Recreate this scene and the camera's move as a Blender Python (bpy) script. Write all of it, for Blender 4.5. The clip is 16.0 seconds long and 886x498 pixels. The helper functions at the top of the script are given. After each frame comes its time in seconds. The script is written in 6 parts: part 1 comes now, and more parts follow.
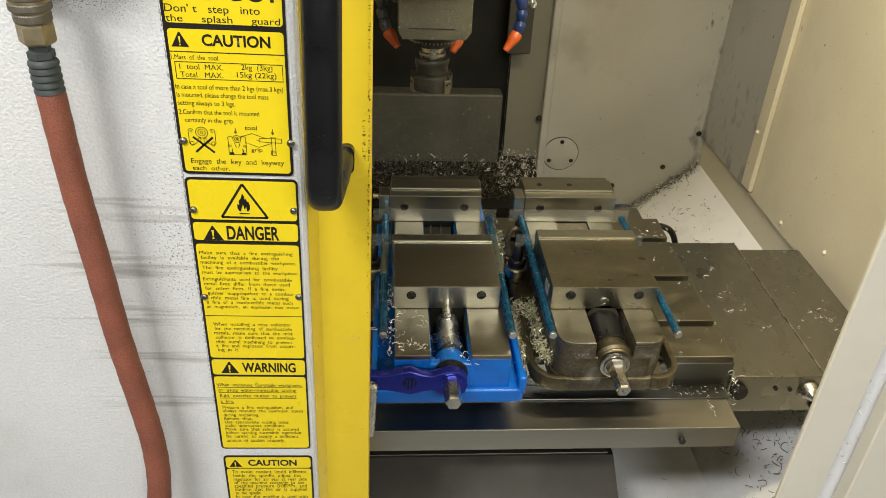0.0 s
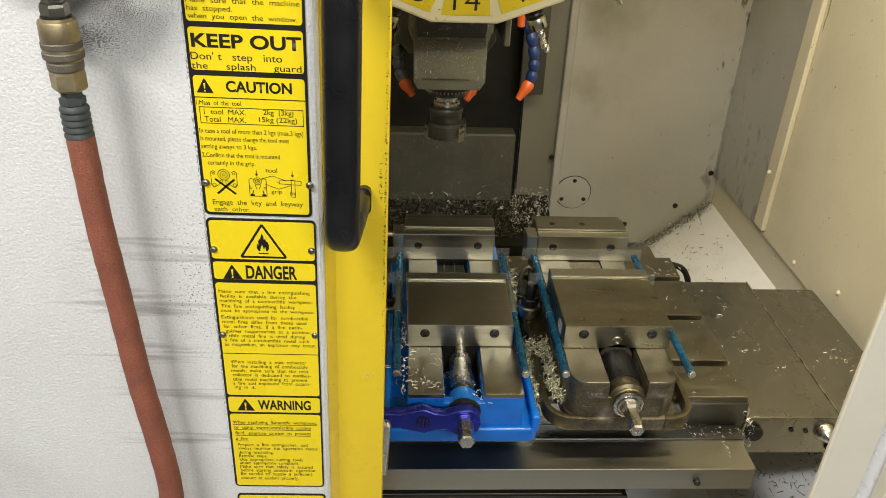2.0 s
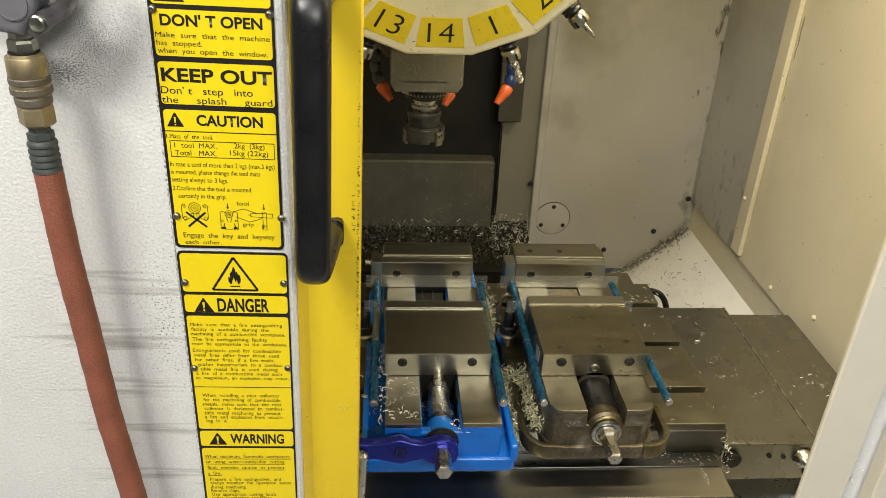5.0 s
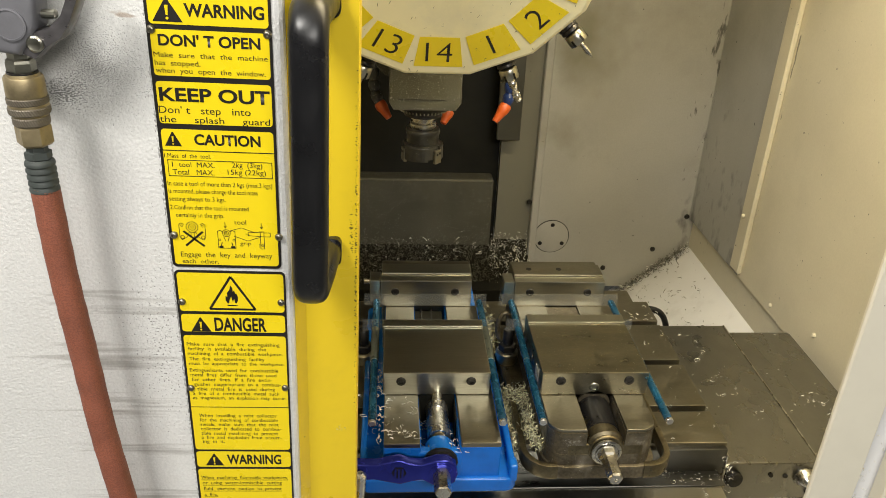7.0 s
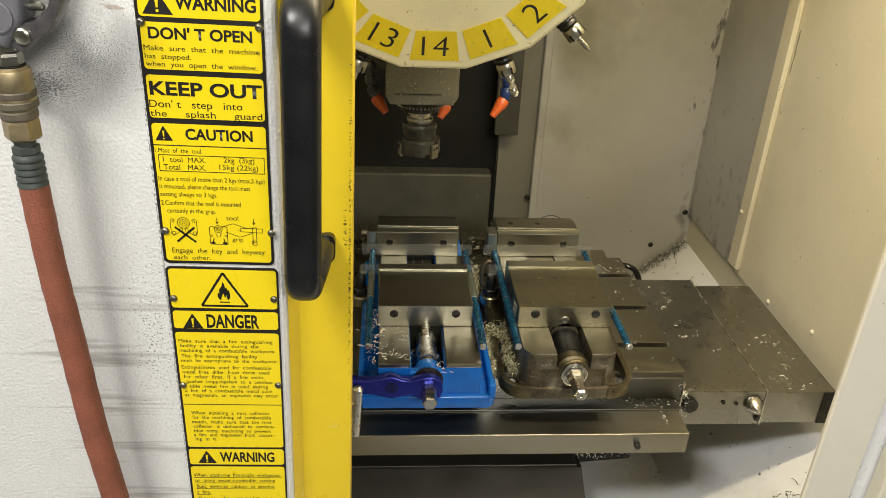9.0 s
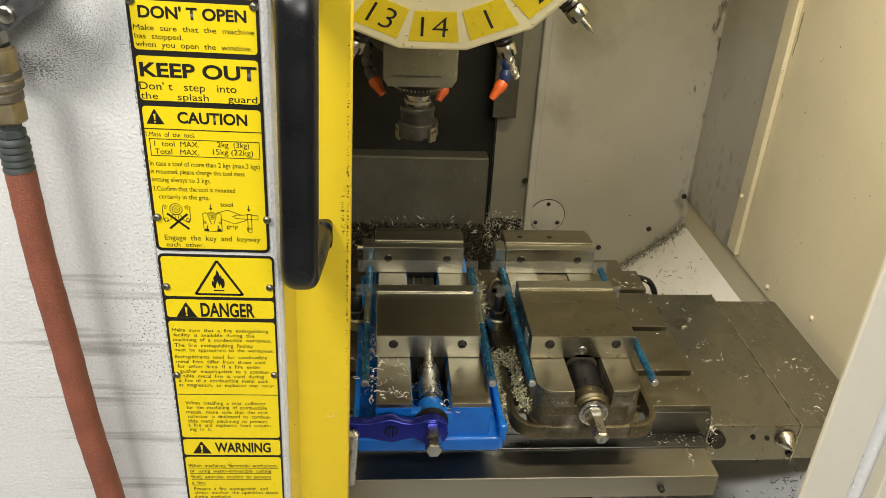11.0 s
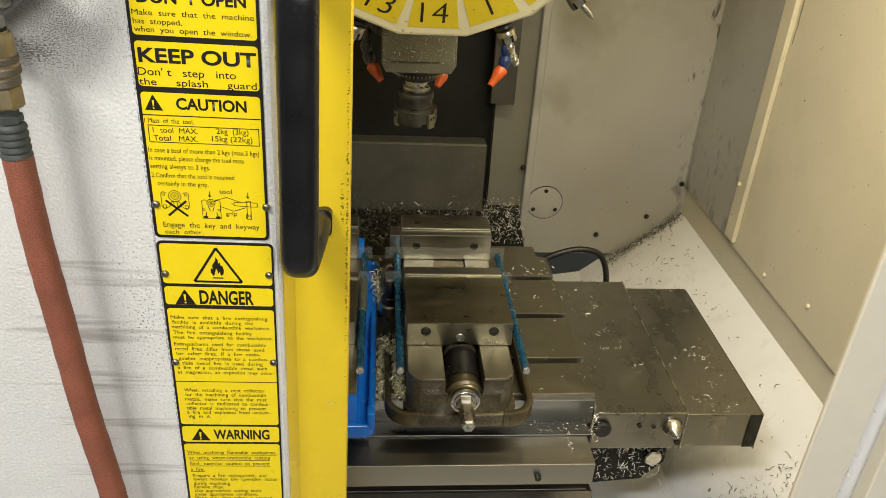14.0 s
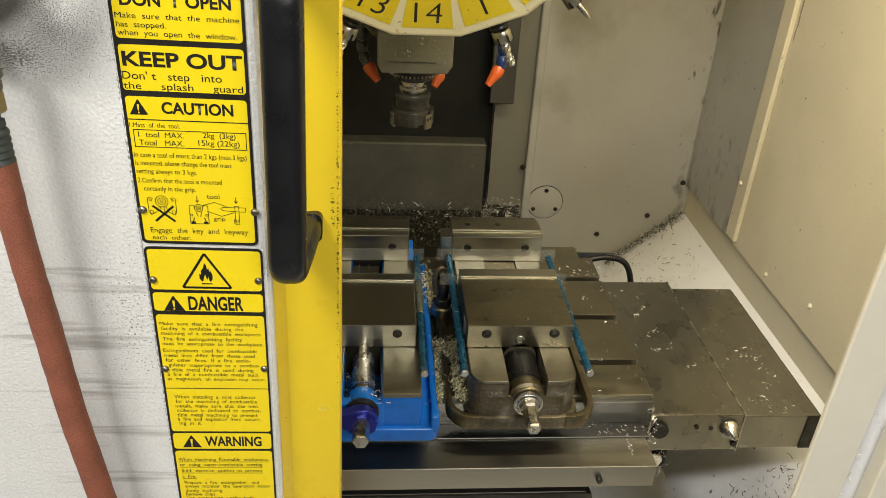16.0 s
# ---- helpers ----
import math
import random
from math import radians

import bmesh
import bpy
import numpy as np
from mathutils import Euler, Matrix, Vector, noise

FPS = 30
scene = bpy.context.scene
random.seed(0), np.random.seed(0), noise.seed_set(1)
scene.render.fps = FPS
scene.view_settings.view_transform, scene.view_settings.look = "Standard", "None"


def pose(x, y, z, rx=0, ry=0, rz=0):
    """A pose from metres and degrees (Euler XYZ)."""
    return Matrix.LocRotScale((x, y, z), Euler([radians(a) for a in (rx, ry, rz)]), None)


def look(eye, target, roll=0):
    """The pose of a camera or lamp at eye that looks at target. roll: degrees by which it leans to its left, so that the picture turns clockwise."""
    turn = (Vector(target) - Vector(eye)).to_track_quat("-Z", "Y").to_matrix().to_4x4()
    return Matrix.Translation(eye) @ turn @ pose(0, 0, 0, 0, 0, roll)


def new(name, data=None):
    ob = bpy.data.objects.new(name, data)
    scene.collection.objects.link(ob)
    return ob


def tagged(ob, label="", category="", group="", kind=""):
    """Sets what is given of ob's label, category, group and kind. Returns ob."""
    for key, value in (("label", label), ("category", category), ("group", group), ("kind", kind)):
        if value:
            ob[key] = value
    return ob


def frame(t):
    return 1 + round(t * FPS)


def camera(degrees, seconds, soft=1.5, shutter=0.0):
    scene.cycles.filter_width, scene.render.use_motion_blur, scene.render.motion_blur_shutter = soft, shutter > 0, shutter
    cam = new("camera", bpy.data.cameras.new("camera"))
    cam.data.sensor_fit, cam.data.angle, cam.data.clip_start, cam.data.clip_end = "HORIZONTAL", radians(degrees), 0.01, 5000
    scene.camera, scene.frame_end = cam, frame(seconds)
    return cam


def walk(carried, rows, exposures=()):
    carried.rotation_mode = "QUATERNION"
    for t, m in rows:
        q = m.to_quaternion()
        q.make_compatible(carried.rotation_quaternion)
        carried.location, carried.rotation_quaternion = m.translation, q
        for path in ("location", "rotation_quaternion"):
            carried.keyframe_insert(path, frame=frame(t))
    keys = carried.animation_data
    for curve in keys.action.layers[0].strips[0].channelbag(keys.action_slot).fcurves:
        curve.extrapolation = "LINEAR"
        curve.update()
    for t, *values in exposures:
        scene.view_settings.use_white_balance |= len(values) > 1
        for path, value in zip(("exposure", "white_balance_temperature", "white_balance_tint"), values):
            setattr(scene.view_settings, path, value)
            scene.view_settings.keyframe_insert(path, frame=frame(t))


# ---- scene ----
# hand-held camera in front of the open machine door
cam = camera(59.94, 16.0, 0.7)
PATH = [
    (0.0, -0.0246, 0.1315, 1.6330, -2.975, -32.585, -2.139),
    (0.5, -0.0258, 0.1256, 1.6369, -2.623, -31.906, -2.133),
    (1.0, -0.0272, 0.1262, 1.6394, -2.281, -31.146, -2.063),
    (1.5, -0.0271, 0.1238, 1.6418, -2.011, -30.457, -1.981),
    (2.0, -0.0272, 0.1243, 1.6414, -2.039, -29.925, -1.910),
    (2.5, -0.0216, 0.1250, 1.6425, -2.306, -29.565, -1.963),
    (3.0, -0.0209, 0.1185, 1.6467, -2.608, -29.322, -2.126),
    (3.5, -0.0218, 0.1178, 1.6437, -2.882, -29.074, -2.240),
    (4.0, -0.0210, 0.1209, 1.6454, -3.096, -28.827, -2.350),
    (6.5, -0.0160, 0.1276, 1.6479, -3.379, -26.872, -2.147),
    (7.0, -0.0171, 0.1274, 1.6471, -3.359, -26.712, -2.149),
    (7.5, -0.0159, 0.1243, 1.6494, -3.328, -26.756, -2.194),
    (8.0, -0.0154, 0.1259, 1.6483, -3.354, -26.813, -2.235),
    (8.5, -0.0154, 0.1332, 1.6462, -3.387, -26.962, -2.292),
    (9.0, -0.0136, 0.1343, 1.6457, -3.382, -27.133, -2.342),
    (11.5, -0.0180, 0.1524, 1.6413, -3.728, -28.891, -2.734),
    (12.0, -0.0200, 0.1520, 1.6419, -3.838, -29.324, -2.872),
    (12.5, -0.0210, 0.1510, 1.6444, -3.879, -29.520, -2.942),
    (13.0, -0.0203, 0.1482, 1.6445, -3.845, -29.541, -2.992),
    (13.5, -0.0189, 0.1522, 1.6426, -3.777, -29.493, -2.972),
    (14.0, -0.0190, 0.1535, 1.6423, -3.736, -29.489, -2.965),
    (14.5, -0.0175, 0.1523, 1.6429, -3.707, -29.449, -2.962),
    (15.0, -0.0142, 0.1524, 1.6444, -3.703, -29.452, -2.894),
    (15.5, -0.0132, 0.1573, 1.6434, -3.741, -29.504, -2.802),
    (16.0, -0.0096, 0.1629, 1.6423, -3.653, -29.605, -2.626),
]
walk(cam, [(t, pose(x, y, z, 90 + p, r, yaw)) for t, x, y, z, yaw, p, r in PATH],
     [(0.0, 0.0, 6150, 9), (3.0, 0.0, 6250, 9), (6.5, 0.0, 6400, 9), (11.5, 0.0, 6370, 9), (16.0, 0.0, 6400, 9)])

# ---- light: shop luminaires overhead, one work lamp inside the machine ----
world = bpy.data.worlds.new("shop_world")
scene.world = world
world.use_nodes = True
world.node_tree.nodes["Background"].inputs[0].default_value = (0.55, 0.58, 0.62, 1)
world.node_tree.nodes["Background"].inputs[1].default_value = 0.12
scene.view_settings.exposure = 0.0


def area_lamp(name, at, target, sx, sy, watts, colour):
    lamp = bpy.data.lights.new(name, "AREA")
    lamp.shape, lamp.size, lamp.size_y, lamp.energy, lamp.color = "RECTANGLE", sx, sy, watts, colour
    ob = new(name, lamp)
    ob.matrix_world = look(at, target)
    return ob


area_lamp("shop_light", (-0.75, -0.35, 2.80), (-0.15, 0.9, 1.0), 0.60, 0.16, 37, (1.0, 0.95, 0.88))
area_lamp("shop_light_far", (0.8, -2.4, 2.90), (0.3, 0.6, 1.2), 1.3, 0.35, 66, (1.0, 0.95, 0.88))
area_lamp("work_light", (0.33, 0.90, 2.00), (0.33, 1.08, 0.9), 0.75, 0.06, 13, (1.0, 0.83, 0.52))


# ---- materials ----
def mat(name, base, rough=0.5, metal=0.0, vary=0.08, scale=8.0, grain=0.0, grain_scale=300.0, bump=0.0, bump_scale=400.0,
        stain=None, stain_amount=0.0, stain_scale=5.0, stretch=(1, 1, 1), rough_vary=0.1, specks=None, speck_scale=60.0, speck_cut=0.72):
    """Base colour with broad variation, fine grain, stains, specks and relief, in metres of the object's space."""
    m = bpy.data.materials.new(name)
    m.use_nodes = True
    nt = m.node_tree
    b = nt.nodes["Principled BSDF"]
    b.inputs["Metallic"].default_value = metal
    geo = nt.nodes.new("ShaderNodeTexCoord")
    mp = nt.nodes.new("ShaderNodeMapping")
    mp.inputs["Scale"].default_value = stretch
    nt.links.new(geo.outputs["Object"], mp.inputs[0])

    def noise_tex(s, detail=4.0, r=0.55):
        n = nt.nodes.new("ShaderNodeTexNoise")
        n.inputs["Scale"].default_value, n.inputs["Detail"].default_value, n.inputs["Roughness"].default_value = s, detail, r
        nt.links.new(mp.outputs[0], n.inputs["Vector"])
        return n.outputs[0]

    def ramp(src, lo, hi):
        r = nt.nodes.new("ShaderNodeMapRange")
        r.inputs[1].default_value, r.inputs[2].default_value = lo, hi
        nt.links.new(src, r.inputs[0])
        return r.outputs[0]

    def mix(fac, a, c):
        x = nt.nodes.new("ShaderNodeMix")
        x.data_type = "RGBA"
        for sock, v in ((x.inputs[0], fac), (x.inputs[6], a), (x.inputs[7], c)):
            if isinstance(v, (int, float)):
                sock.default_value = v
            elif isinstance(v, tuple):
                sock.default_value = (*v[:3], 1)
            else:
                nt.links.new(v, sock)
        return x.outputs[2]

    broad = noise_tex(scale)
    dark = tuple(max(0.0, c * (1 - vary * 1.6)) for c in base)
    light = tuple(min(1.0, c * (1 + vary)) for c in base)
    col = mix(ramp(broad, 0.3, 0.7), dark, light)
    if grain:
        g = ramp(noise_tex(grain_scale, 2.0), 0.35, 0.65)
        col = mix(g, col, mix(grain, col, (0.0, 0.0, 0.0)))
    if stain:
        s = ramp(noise_tex(stain_scale, 6.0, 0.65), 0.52, 0.75)
        k = nt.nodes.new("ShaderNodeMath")
        k.operation = "MULTIPLY"
        k.inputs[1].default_value = stain_amount
        nt.links.new(s, k.inputs[0])
        col = mix(k.outputs[0], col, stain)
    if specks:
        v = ramp(noise_tex(speck_scale, 3.0, 0.6), speck_cut, speck_cut + 0.02)
        col = mix(v, col, specks)
    nt.links.new(col, b.inputs["Base Color"])
    rr = nt.nodes.new("ShaderNodeMapRange")
    rr.inputs[1].default_value, rr.inputs[2].default_value = 0.3, 0.7
    rr.inputs[3].default_value, rr.inputs[4].default_value = max(0.03, rough - rough_vary), min(1.0, rough + rough_vary)
    nt.links.new(noise_tex(scale * 3.1), rr.inputs[0])
    nt.links.new(rr.outputs[0], b.inputs["Roughness"])
    if bump:
        bp = nt.nodes.new("ShaderNodeBump")
        bp.inputs["Strength"].default_value, bp.inputs["Distance"].default_value = 1.0, bump
        nt.links.new(noise_tex(bump_scale, 3.0), bp.inputs["Height"])
        nt.links.new(bp.outputs[0], b.inputs["Normal"])
    return m


M_DOOR = mat("white_textured_paint", (0.74, 0.74, 0.72), 0.45, vary=0.03, grain=0.10, grain_scale=420, bump=0.0010, bump_scale=380,
             stain=(0.42, 0.40, 0.36), stain_amount=0.30, stain_scale=6)
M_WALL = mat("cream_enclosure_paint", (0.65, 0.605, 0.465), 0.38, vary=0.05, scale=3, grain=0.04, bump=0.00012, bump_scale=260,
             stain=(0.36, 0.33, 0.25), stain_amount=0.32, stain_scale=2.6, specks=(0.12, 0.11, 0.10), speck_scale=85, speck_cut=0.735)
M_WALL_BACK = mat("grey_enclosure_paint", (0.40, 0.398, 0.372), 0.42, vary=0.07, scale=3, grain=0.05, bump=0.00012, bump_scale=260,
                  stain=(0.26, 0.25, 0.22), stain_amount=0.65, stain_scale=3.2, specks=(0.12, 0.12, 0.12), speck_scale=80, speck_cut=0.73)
M_FLOOR = mat("white_chip_pan_paint", (0.77, 0.78, 0.80), 0.35, vary=0.05, scale=4, stain=(0.33, 0.32, 0.30), stain_amount=0.4,
              stain_scale=6, specks=(0.16, 0.16, 0.16), speck_scale=70, speck_cut=0.70)
M_CREAM = mat("cream_post_paint", (0.72, 0.68, 0.56), 0.35, vary=0.03, scale=3, bump=0.0001, bump_scale=220, stain=(0.45, 0.41, 0.33),
              stain_amount=0.2, stain_scale=5, specks=(0.10, 0.08, 0.06), speck_scale=70, speck_cut=0.75)
M_YELLOW = mat("yellow_door_paint", (0.80, 0.58, 0.02), 0.33, vary=0.03, scale=4, stain=(0.45, 0.32, 0.03), stain_amount=0.25, stain_scale=9,
               specks=(0.10, 0.08, 0.03), speck_scale=110, speck_cut=0.74, bump=0.00008, bump_scale=200)
M_LABEL = mat("yellow_label_vinyl", (0.86, 0.66, 0.01), 0.30, vary=0.015, scale=6, stain=(0.6, 0.45, 0.03), stain_amount=0.15, stain_scale=20)
M_INK = mat("black_print", (0.012, 0.010, 0.008), 0.45, vary=0.1)
M_RUBBER = mat("black_handle_plastic", (0.008, 0.008, 0.009), 0.33, vary=0.25, scale=14, bump=0.0001, bump_scale=260, specks=(0.06, 0.06, 0.055), speck_scale=160, speck_cut=0.74)
M_BLACK = mat("black_way_cover", (0.011, 0.011, 0.008), 0.55, vary=0.3, scale=6, specks=(0.30, 0.29, 0.27), speck_scale=190, speck_cut=0.755)
M_STEEL = mat("ground_steel", (0.46, 0.447, 0.37), 0.31, 1.0, vary=0.025, scale=9, rough_vary=0.04, grain=0.10, grain_scale=300, stretch=(0.12, 3, 3), bump=0.00001, bump_scale=260,
              specks=(0.75, 0.70, 0.55), speck_scale=600, speck_cut=0.745, stain=(0.27, 0.24, 0.18), stain_amount=0.2, stain_scale=12)
M_TABLE = mat("worn_table_steel", (0.30, 0.282, 0.225), 0.38, 1.0, vary=0.10, scale=6, grain=0.07, grain_scale=160, stretch=(1, 2.5, 2.5), bump=0.00002, bump_scale=200,
              specks=(0.75, 0.70, 0.55), speck_scale=600, speck_cut=0.735, stain=(0.17, 0.135, 0.08), stain_amount=0.5, stain_scale=6)
M_COVER = mat("stainless_way_cover", (0.315, 0.308, 0.278), 0.30, 1.0, vary=0.06, scale=5, grain=0.05, grain_scale=300, stretch=(1.5, 1, 1), bump=0.00001, bump_scale=160,
              stain=(0.20, 0.195, 0.17), stain_amount=0.35, stain_scale=7)
M_LEDGE = mat("brushed_stainless", (0.40, 0.388, 0.345), 0.34, 1.0, vary=0.04, scale=4, grain=0.03, grain_scale=220, stretch=(0.25, 4, 4), rough_vary=0.05)
M_RAIL = mat("smooth_dark_rail_steel", (0.17, 0.168, 0.155), 0.33, 1.0, vary=0.12, scale=6, grain=0.06, grain_scale=260, stretch=(0.4, 3, 3), stain=(0.10, 0.098, 0.09), stain_amount=0.4, stain_scale=8)
M_BRIGHT = mat("bright_machined_steel", (0.62, 0.60, 0.54), 0.27, 1.0, vary=0.06, scale=20, grain=0.12, grain_scale=400)
M_CAST = mat("dark_oiled_cast_iron", (0.165, 0.14, 0.095), 0.42, 0.7, vary=0.3, scale=18, grain=0.35, grain_scale=240, bump=0.0007, bump_scale=190,
             stain=(0.42, 0.39, 0.33), stain_amount=0.65, stain_scale=30, specks=(0.60, 0.56, 0.46), speck_scale=420, speck_cut=0.70)
M_BLUE = mat("blue_vise_paint", (0.009, 0.145, 0.60), 0.22, vary=0.12, scale=9, bump=0.00015, bump_scale=180, stain=(0.01, 0.05, 0.2), stain_amount=0.4, stain_scale=14)
M_NAVY = mat("blue_anodised_aluminium", (0.022, 0.030, 0.30), 0.22, 0.6, vary=0.15, scale=12)
M_ROD = mat("blue_anodised_rod", (0.02, 0.13, 0.26), 0.28, 0.65, vary=0.2, scale=25, stain=(0.12, 0.16, 0.17), stain_amount=0.4, stain_scale=40)
M_BOSS = mat("oil_browned_steel", (0.20, 0.17, 0.105), 0.36, 0.9, vary=0.25, scale=22, grain=0.2, grain_scale=260, bump=0.0003, bump_scale=220, stain=(0.12, 0.10, 0.06), stain_amount=0.5, stain_scale=26)
M_JAW = mat("browned_worn_steel", (0.285, 0.262, 0.19), 0.34, 1.0, vary=0.12, scale=8, grain=0.10, grain_scale=200, stretch=(1, 2, 2), bump=0.00003, bump_scale=220,
            specks=(0.85, 0.78, 0.55), speck_scale=480, speck_cut=0.685, stain=(0.36, 0.295, 0.16), stain_amount=0.5, stain_scale=16)
M_MILL = mat("oil_dark_tool_steel", (0.060, 0.058, 0.048), 0.42, 0.6, vary=0.3, scale=40, specks=(0.5, 0.48, 0.42), speck_scale=520, speck_cut=0.71)
M_ALU = mat("bare_aluminium", (0.72, 0.71, 0.68), 0.30, 1.0, vary=0.06, scale=30)
M_ORANGE = mat("orange_nozzle_plastic", (0.48, 0.085, 0.012), 0.4, vary=0.1, scale=30)
M_HOSEBLUE = mat("blue_coolant_hose_plastic", (0.012, 0.03, 0.12), 0.35, vary=0.2, scale=40, specks=(0.4, 0.4, 0.38), speck_scale=240, speck_cut=0.73)
M_HEAD = mat("grimy_spindle_casting", (0.085, 0.082, 0.055), 0.5, 0.2, vary=0.3, scale=9, bump=0.0005, bump_scale=420, specks=(0.55, 0.53, 0.48), speck_scale=800, speck_cut=0.62)
M_TURRET = mat("ivory_turret_paint", (0.90, 0.82, 0.50), 0.38, vary=0.04, scale=8, stain=(0.5, 0.46, 0.33), stain_amount=0.3, stain_scale=16)
M_HOSE = mat("rust_red_rubber_hose", (0.34, 0.110, 0.063), 0.62, grain=0.35, grain_scale=900, vary=0.12, scale=20, bump=0.0008, bump_scale=800, stretch=(1, 1, 1.2), stain=(0.14, 0.05, 0.03), stain_amount=0.5, stain_scale=22)
M_BRASS = mat("tarnished_brass", (0.38, 0.31, 0.18), 0.48, 0.75, vary=0.25, scale=40, stain=(0.08, 0.065, 0.05), stain_amount=0.7, stain_scale=45)
M_GUN = mat("grey_cast_gun_body", (0.165, 0.165, 0.18), 0.45, 0.15, vary=0.15, scale=25, bump=0.0002)
M_SLEEVE = mat("grey_green_hose_sleeve", (0.055, 0.065, 0.06), 0.6, vary=0.2, scale=30)
M_CHIP = mat("aluminium_swarf", (0.94, 0.91, 0.82), 0.25, 0.12, vary=0.15, scale=60)
M_CURL = mat("warm_bright_curled_swarf", (0.86, 0.75, 0.48), 0.26, 0.25, vary=0.35, scale=90)
M_TFLAKE = mat("oily_gold_flakes", (0.42, 0.36, 0.20), 0.30, 0.6, vary=0.6, scale=120)
M_SWARF = mat("grey_fine_swarf", (0.185, 0.18, 0.15), 0.45, 0.5, vary=0.35, scale=60)
M_SADDLE = mat("oily_dark_steel_cover", (0.095, 0.088, 0.074), 0.5, 0.8, vary=0.2, scale=4, stain=(0.05, 0.046, 0.04), stain_amount=0.5, stain_scale=5)
# strip panel's grey, darkened to carry the shade beside the column
M_STRIP = mat("shaded_panel_paint", (0.168, 0.165, 0.132), 0.45, vary=0.06, scale=4, specks=(0.08, 0.08, 0.08), speck_scale=120, speck_cut=0.70)
M_PIPE = mat("grimy_grey_pipe", (0.15, 0.145, 0.12), 0.45, vary=0.2, scale=30, stain=(0.07, 0.065, 0.055), stain_amount=0.6, stain_scale=40)
M_CABLE = mat("black_cable_sheath", (0.01, 0.01, 0.011), 0.4, vary=0.2)
M_BOLT = mat("black_oxide_bolt", (0.05, 0.048, 0.045), 0.4, 0.8, vary=0.3, scale=80)
M_SHOP = mat("grey_shop_wall_paint", (0.55, 0.55, 0.53), 0.6, vary=0.06, scale=1.2, stain=(0.4, 0.4, 0.38), stain_amount=0.3, stain_scale=1.0)
M_CONCRETE = mat("painted_concrete", (0.25, 0.26, 0.26), 0.5, vary=0.12, scale=1.5, stain=(0.12, 0.12, 0.12), stain_amount=0.5, stain_scale=2.0)


M_BLACK.node_tree.nodes["Principled BSDF"].inputs["Specular IOR Level"].default_value = 0.25


def dirt_patch(m, centre, radii, noise_scale, stretch, cut, colour, amount=1.0, soft=0.03, outside=-0.12):
    """Dirt, and in places painted shade, with its own outline: noise specks or streaks that thin out round a place on
    the object.
    """
    nt = m.node_tree
    b = nt.nodes["Principled BSDF"]
    old = b.inputs["Base Color"].links[0].from_socket
    co = nt.nodes.new("ShaderNodeTexCoord").outputs["Object"]
    mp = nt.nodes.new("ShaderNodeMapping")
    mp.vector_type = "TEXTURE"
    mp.inputs["Location"].default_value, mp.inputs["Scale"].default_value = centre, radii
    nt.links.new(co, mp.inputs[0])
    ln = nt.nodes.new("ShaderNodeVectorMath")
    ln.operation = "LENGTH"
    nt.links.new(mp.outputs[0], ln.inputs[0])
    fall = nt.nodes.new("ShaderNodeMapRange")
    fall.inputs[1].default_value, fall.inputs[2].default_value, fall.inputs[3].default_value, fall.inputs[4].default_value = 0.0, 1.0, 0.22, outside
    nt.links.new(ln.outputs["Value"], fall.inputs[0])
    mp2 = nt.nodes.new("ShaderNodeMapping")
    mp2.inputs["Scale"].default_value = stretch
    nt.links.new(co, mp2.inputs[0])
    n = nt.nodes.new("ShaderNodeTexNoise")
    n.inputs["Scale"].default_value, n.inputs["Detail"].default_value = noise_scale, 4
    nt.links.new(mp2.outputs[0], n.inputs["Vector"])
    add = nt.nodes.new("ShaderNodeMath")
    add.operation = "ADD"
    nt.links.new(n.outputs[0], add.inputs[0])
    nt.links.new(fall.outputs[0], add.inputs[1])
    th = nt.nodes.new("ShaderNodeMapRange")
    th.inputs[1].default_value, th.inputs[2].default_value, th.inputs[4].default_value = cut, cut + soft, amount
    nt.links.new(add.outputs[0], th.inputs[0])
    x = nt.nodes.new("ShaderNodeMix")
    x.data_type = "RGBA"
    x.inputs[7].default_value = (*colour, 1)
    nt.links.new(th.outputs[0], x.inputs[0])
    nt.links.new(old, x.inputs[6])
    nt.links.new(x.outputs[2], b.inputs["Base Color"])


# scuffs by the air gun, smears where the hose swings
dirt_patch(M_DOOR, (-0.128, 0, 0.208), (0.115, 1, 0.095), 1000, (1, 1, 1.3), 0.715, (0.10, 0.10, 0.10), 0.85, 0.02)
dirt_patch(M_DOOR, (-0.150, 0, 0.190), (0.045, 1, 0.030), 800, (0.7, 1, 1.6), 0.665, (0.09, 0.09, 0.085), 0.85, 0.03)
dirt_patch(M_DOOR, (-0.105, 0, -0.02), (0.14, 1, 0.40), 520, (1, 1, 1.2), 0.80, (0.10, 0.09, 0.08), 0.8, 0.02)
dirt_patch(M_DOOR, (-0.135, 0, 0.225), (0.05, 1, 0.06), 60, (1, 1, 1), 0.66, (0.28, 0.28, 0.28), 0.5, 0.2)
for z0, k in ((0.015, 0.5), (-0.035, 0.45), (-0.085, 0.6), (-0.135, 0.55), (-0.19, 0.5)):
    dirt_patch(M_DOOR, (-0.135, 0, z0), (0.12, 1, 0.026), 30, (0.30, 1, 5), 0.585, (0.30, 0.285, 0.26), k + 0.3, 0.2)
dirt_patch(M_DOOR, (-0.107, 0, 0.245), (0.03, 1, 0.004), 120, (0.6, 1, 2), 0.60, (0.30, 0.20, 0.12), 0.6, 0.15)
dirt_patch(M_DOOR, (-0.0893, 0, 0.02), (0.0022, 1, 0.42), 900, (1, 1, 0.3), 0.58, (0.14, 0.13, 0.12), 0.7, 0.08)
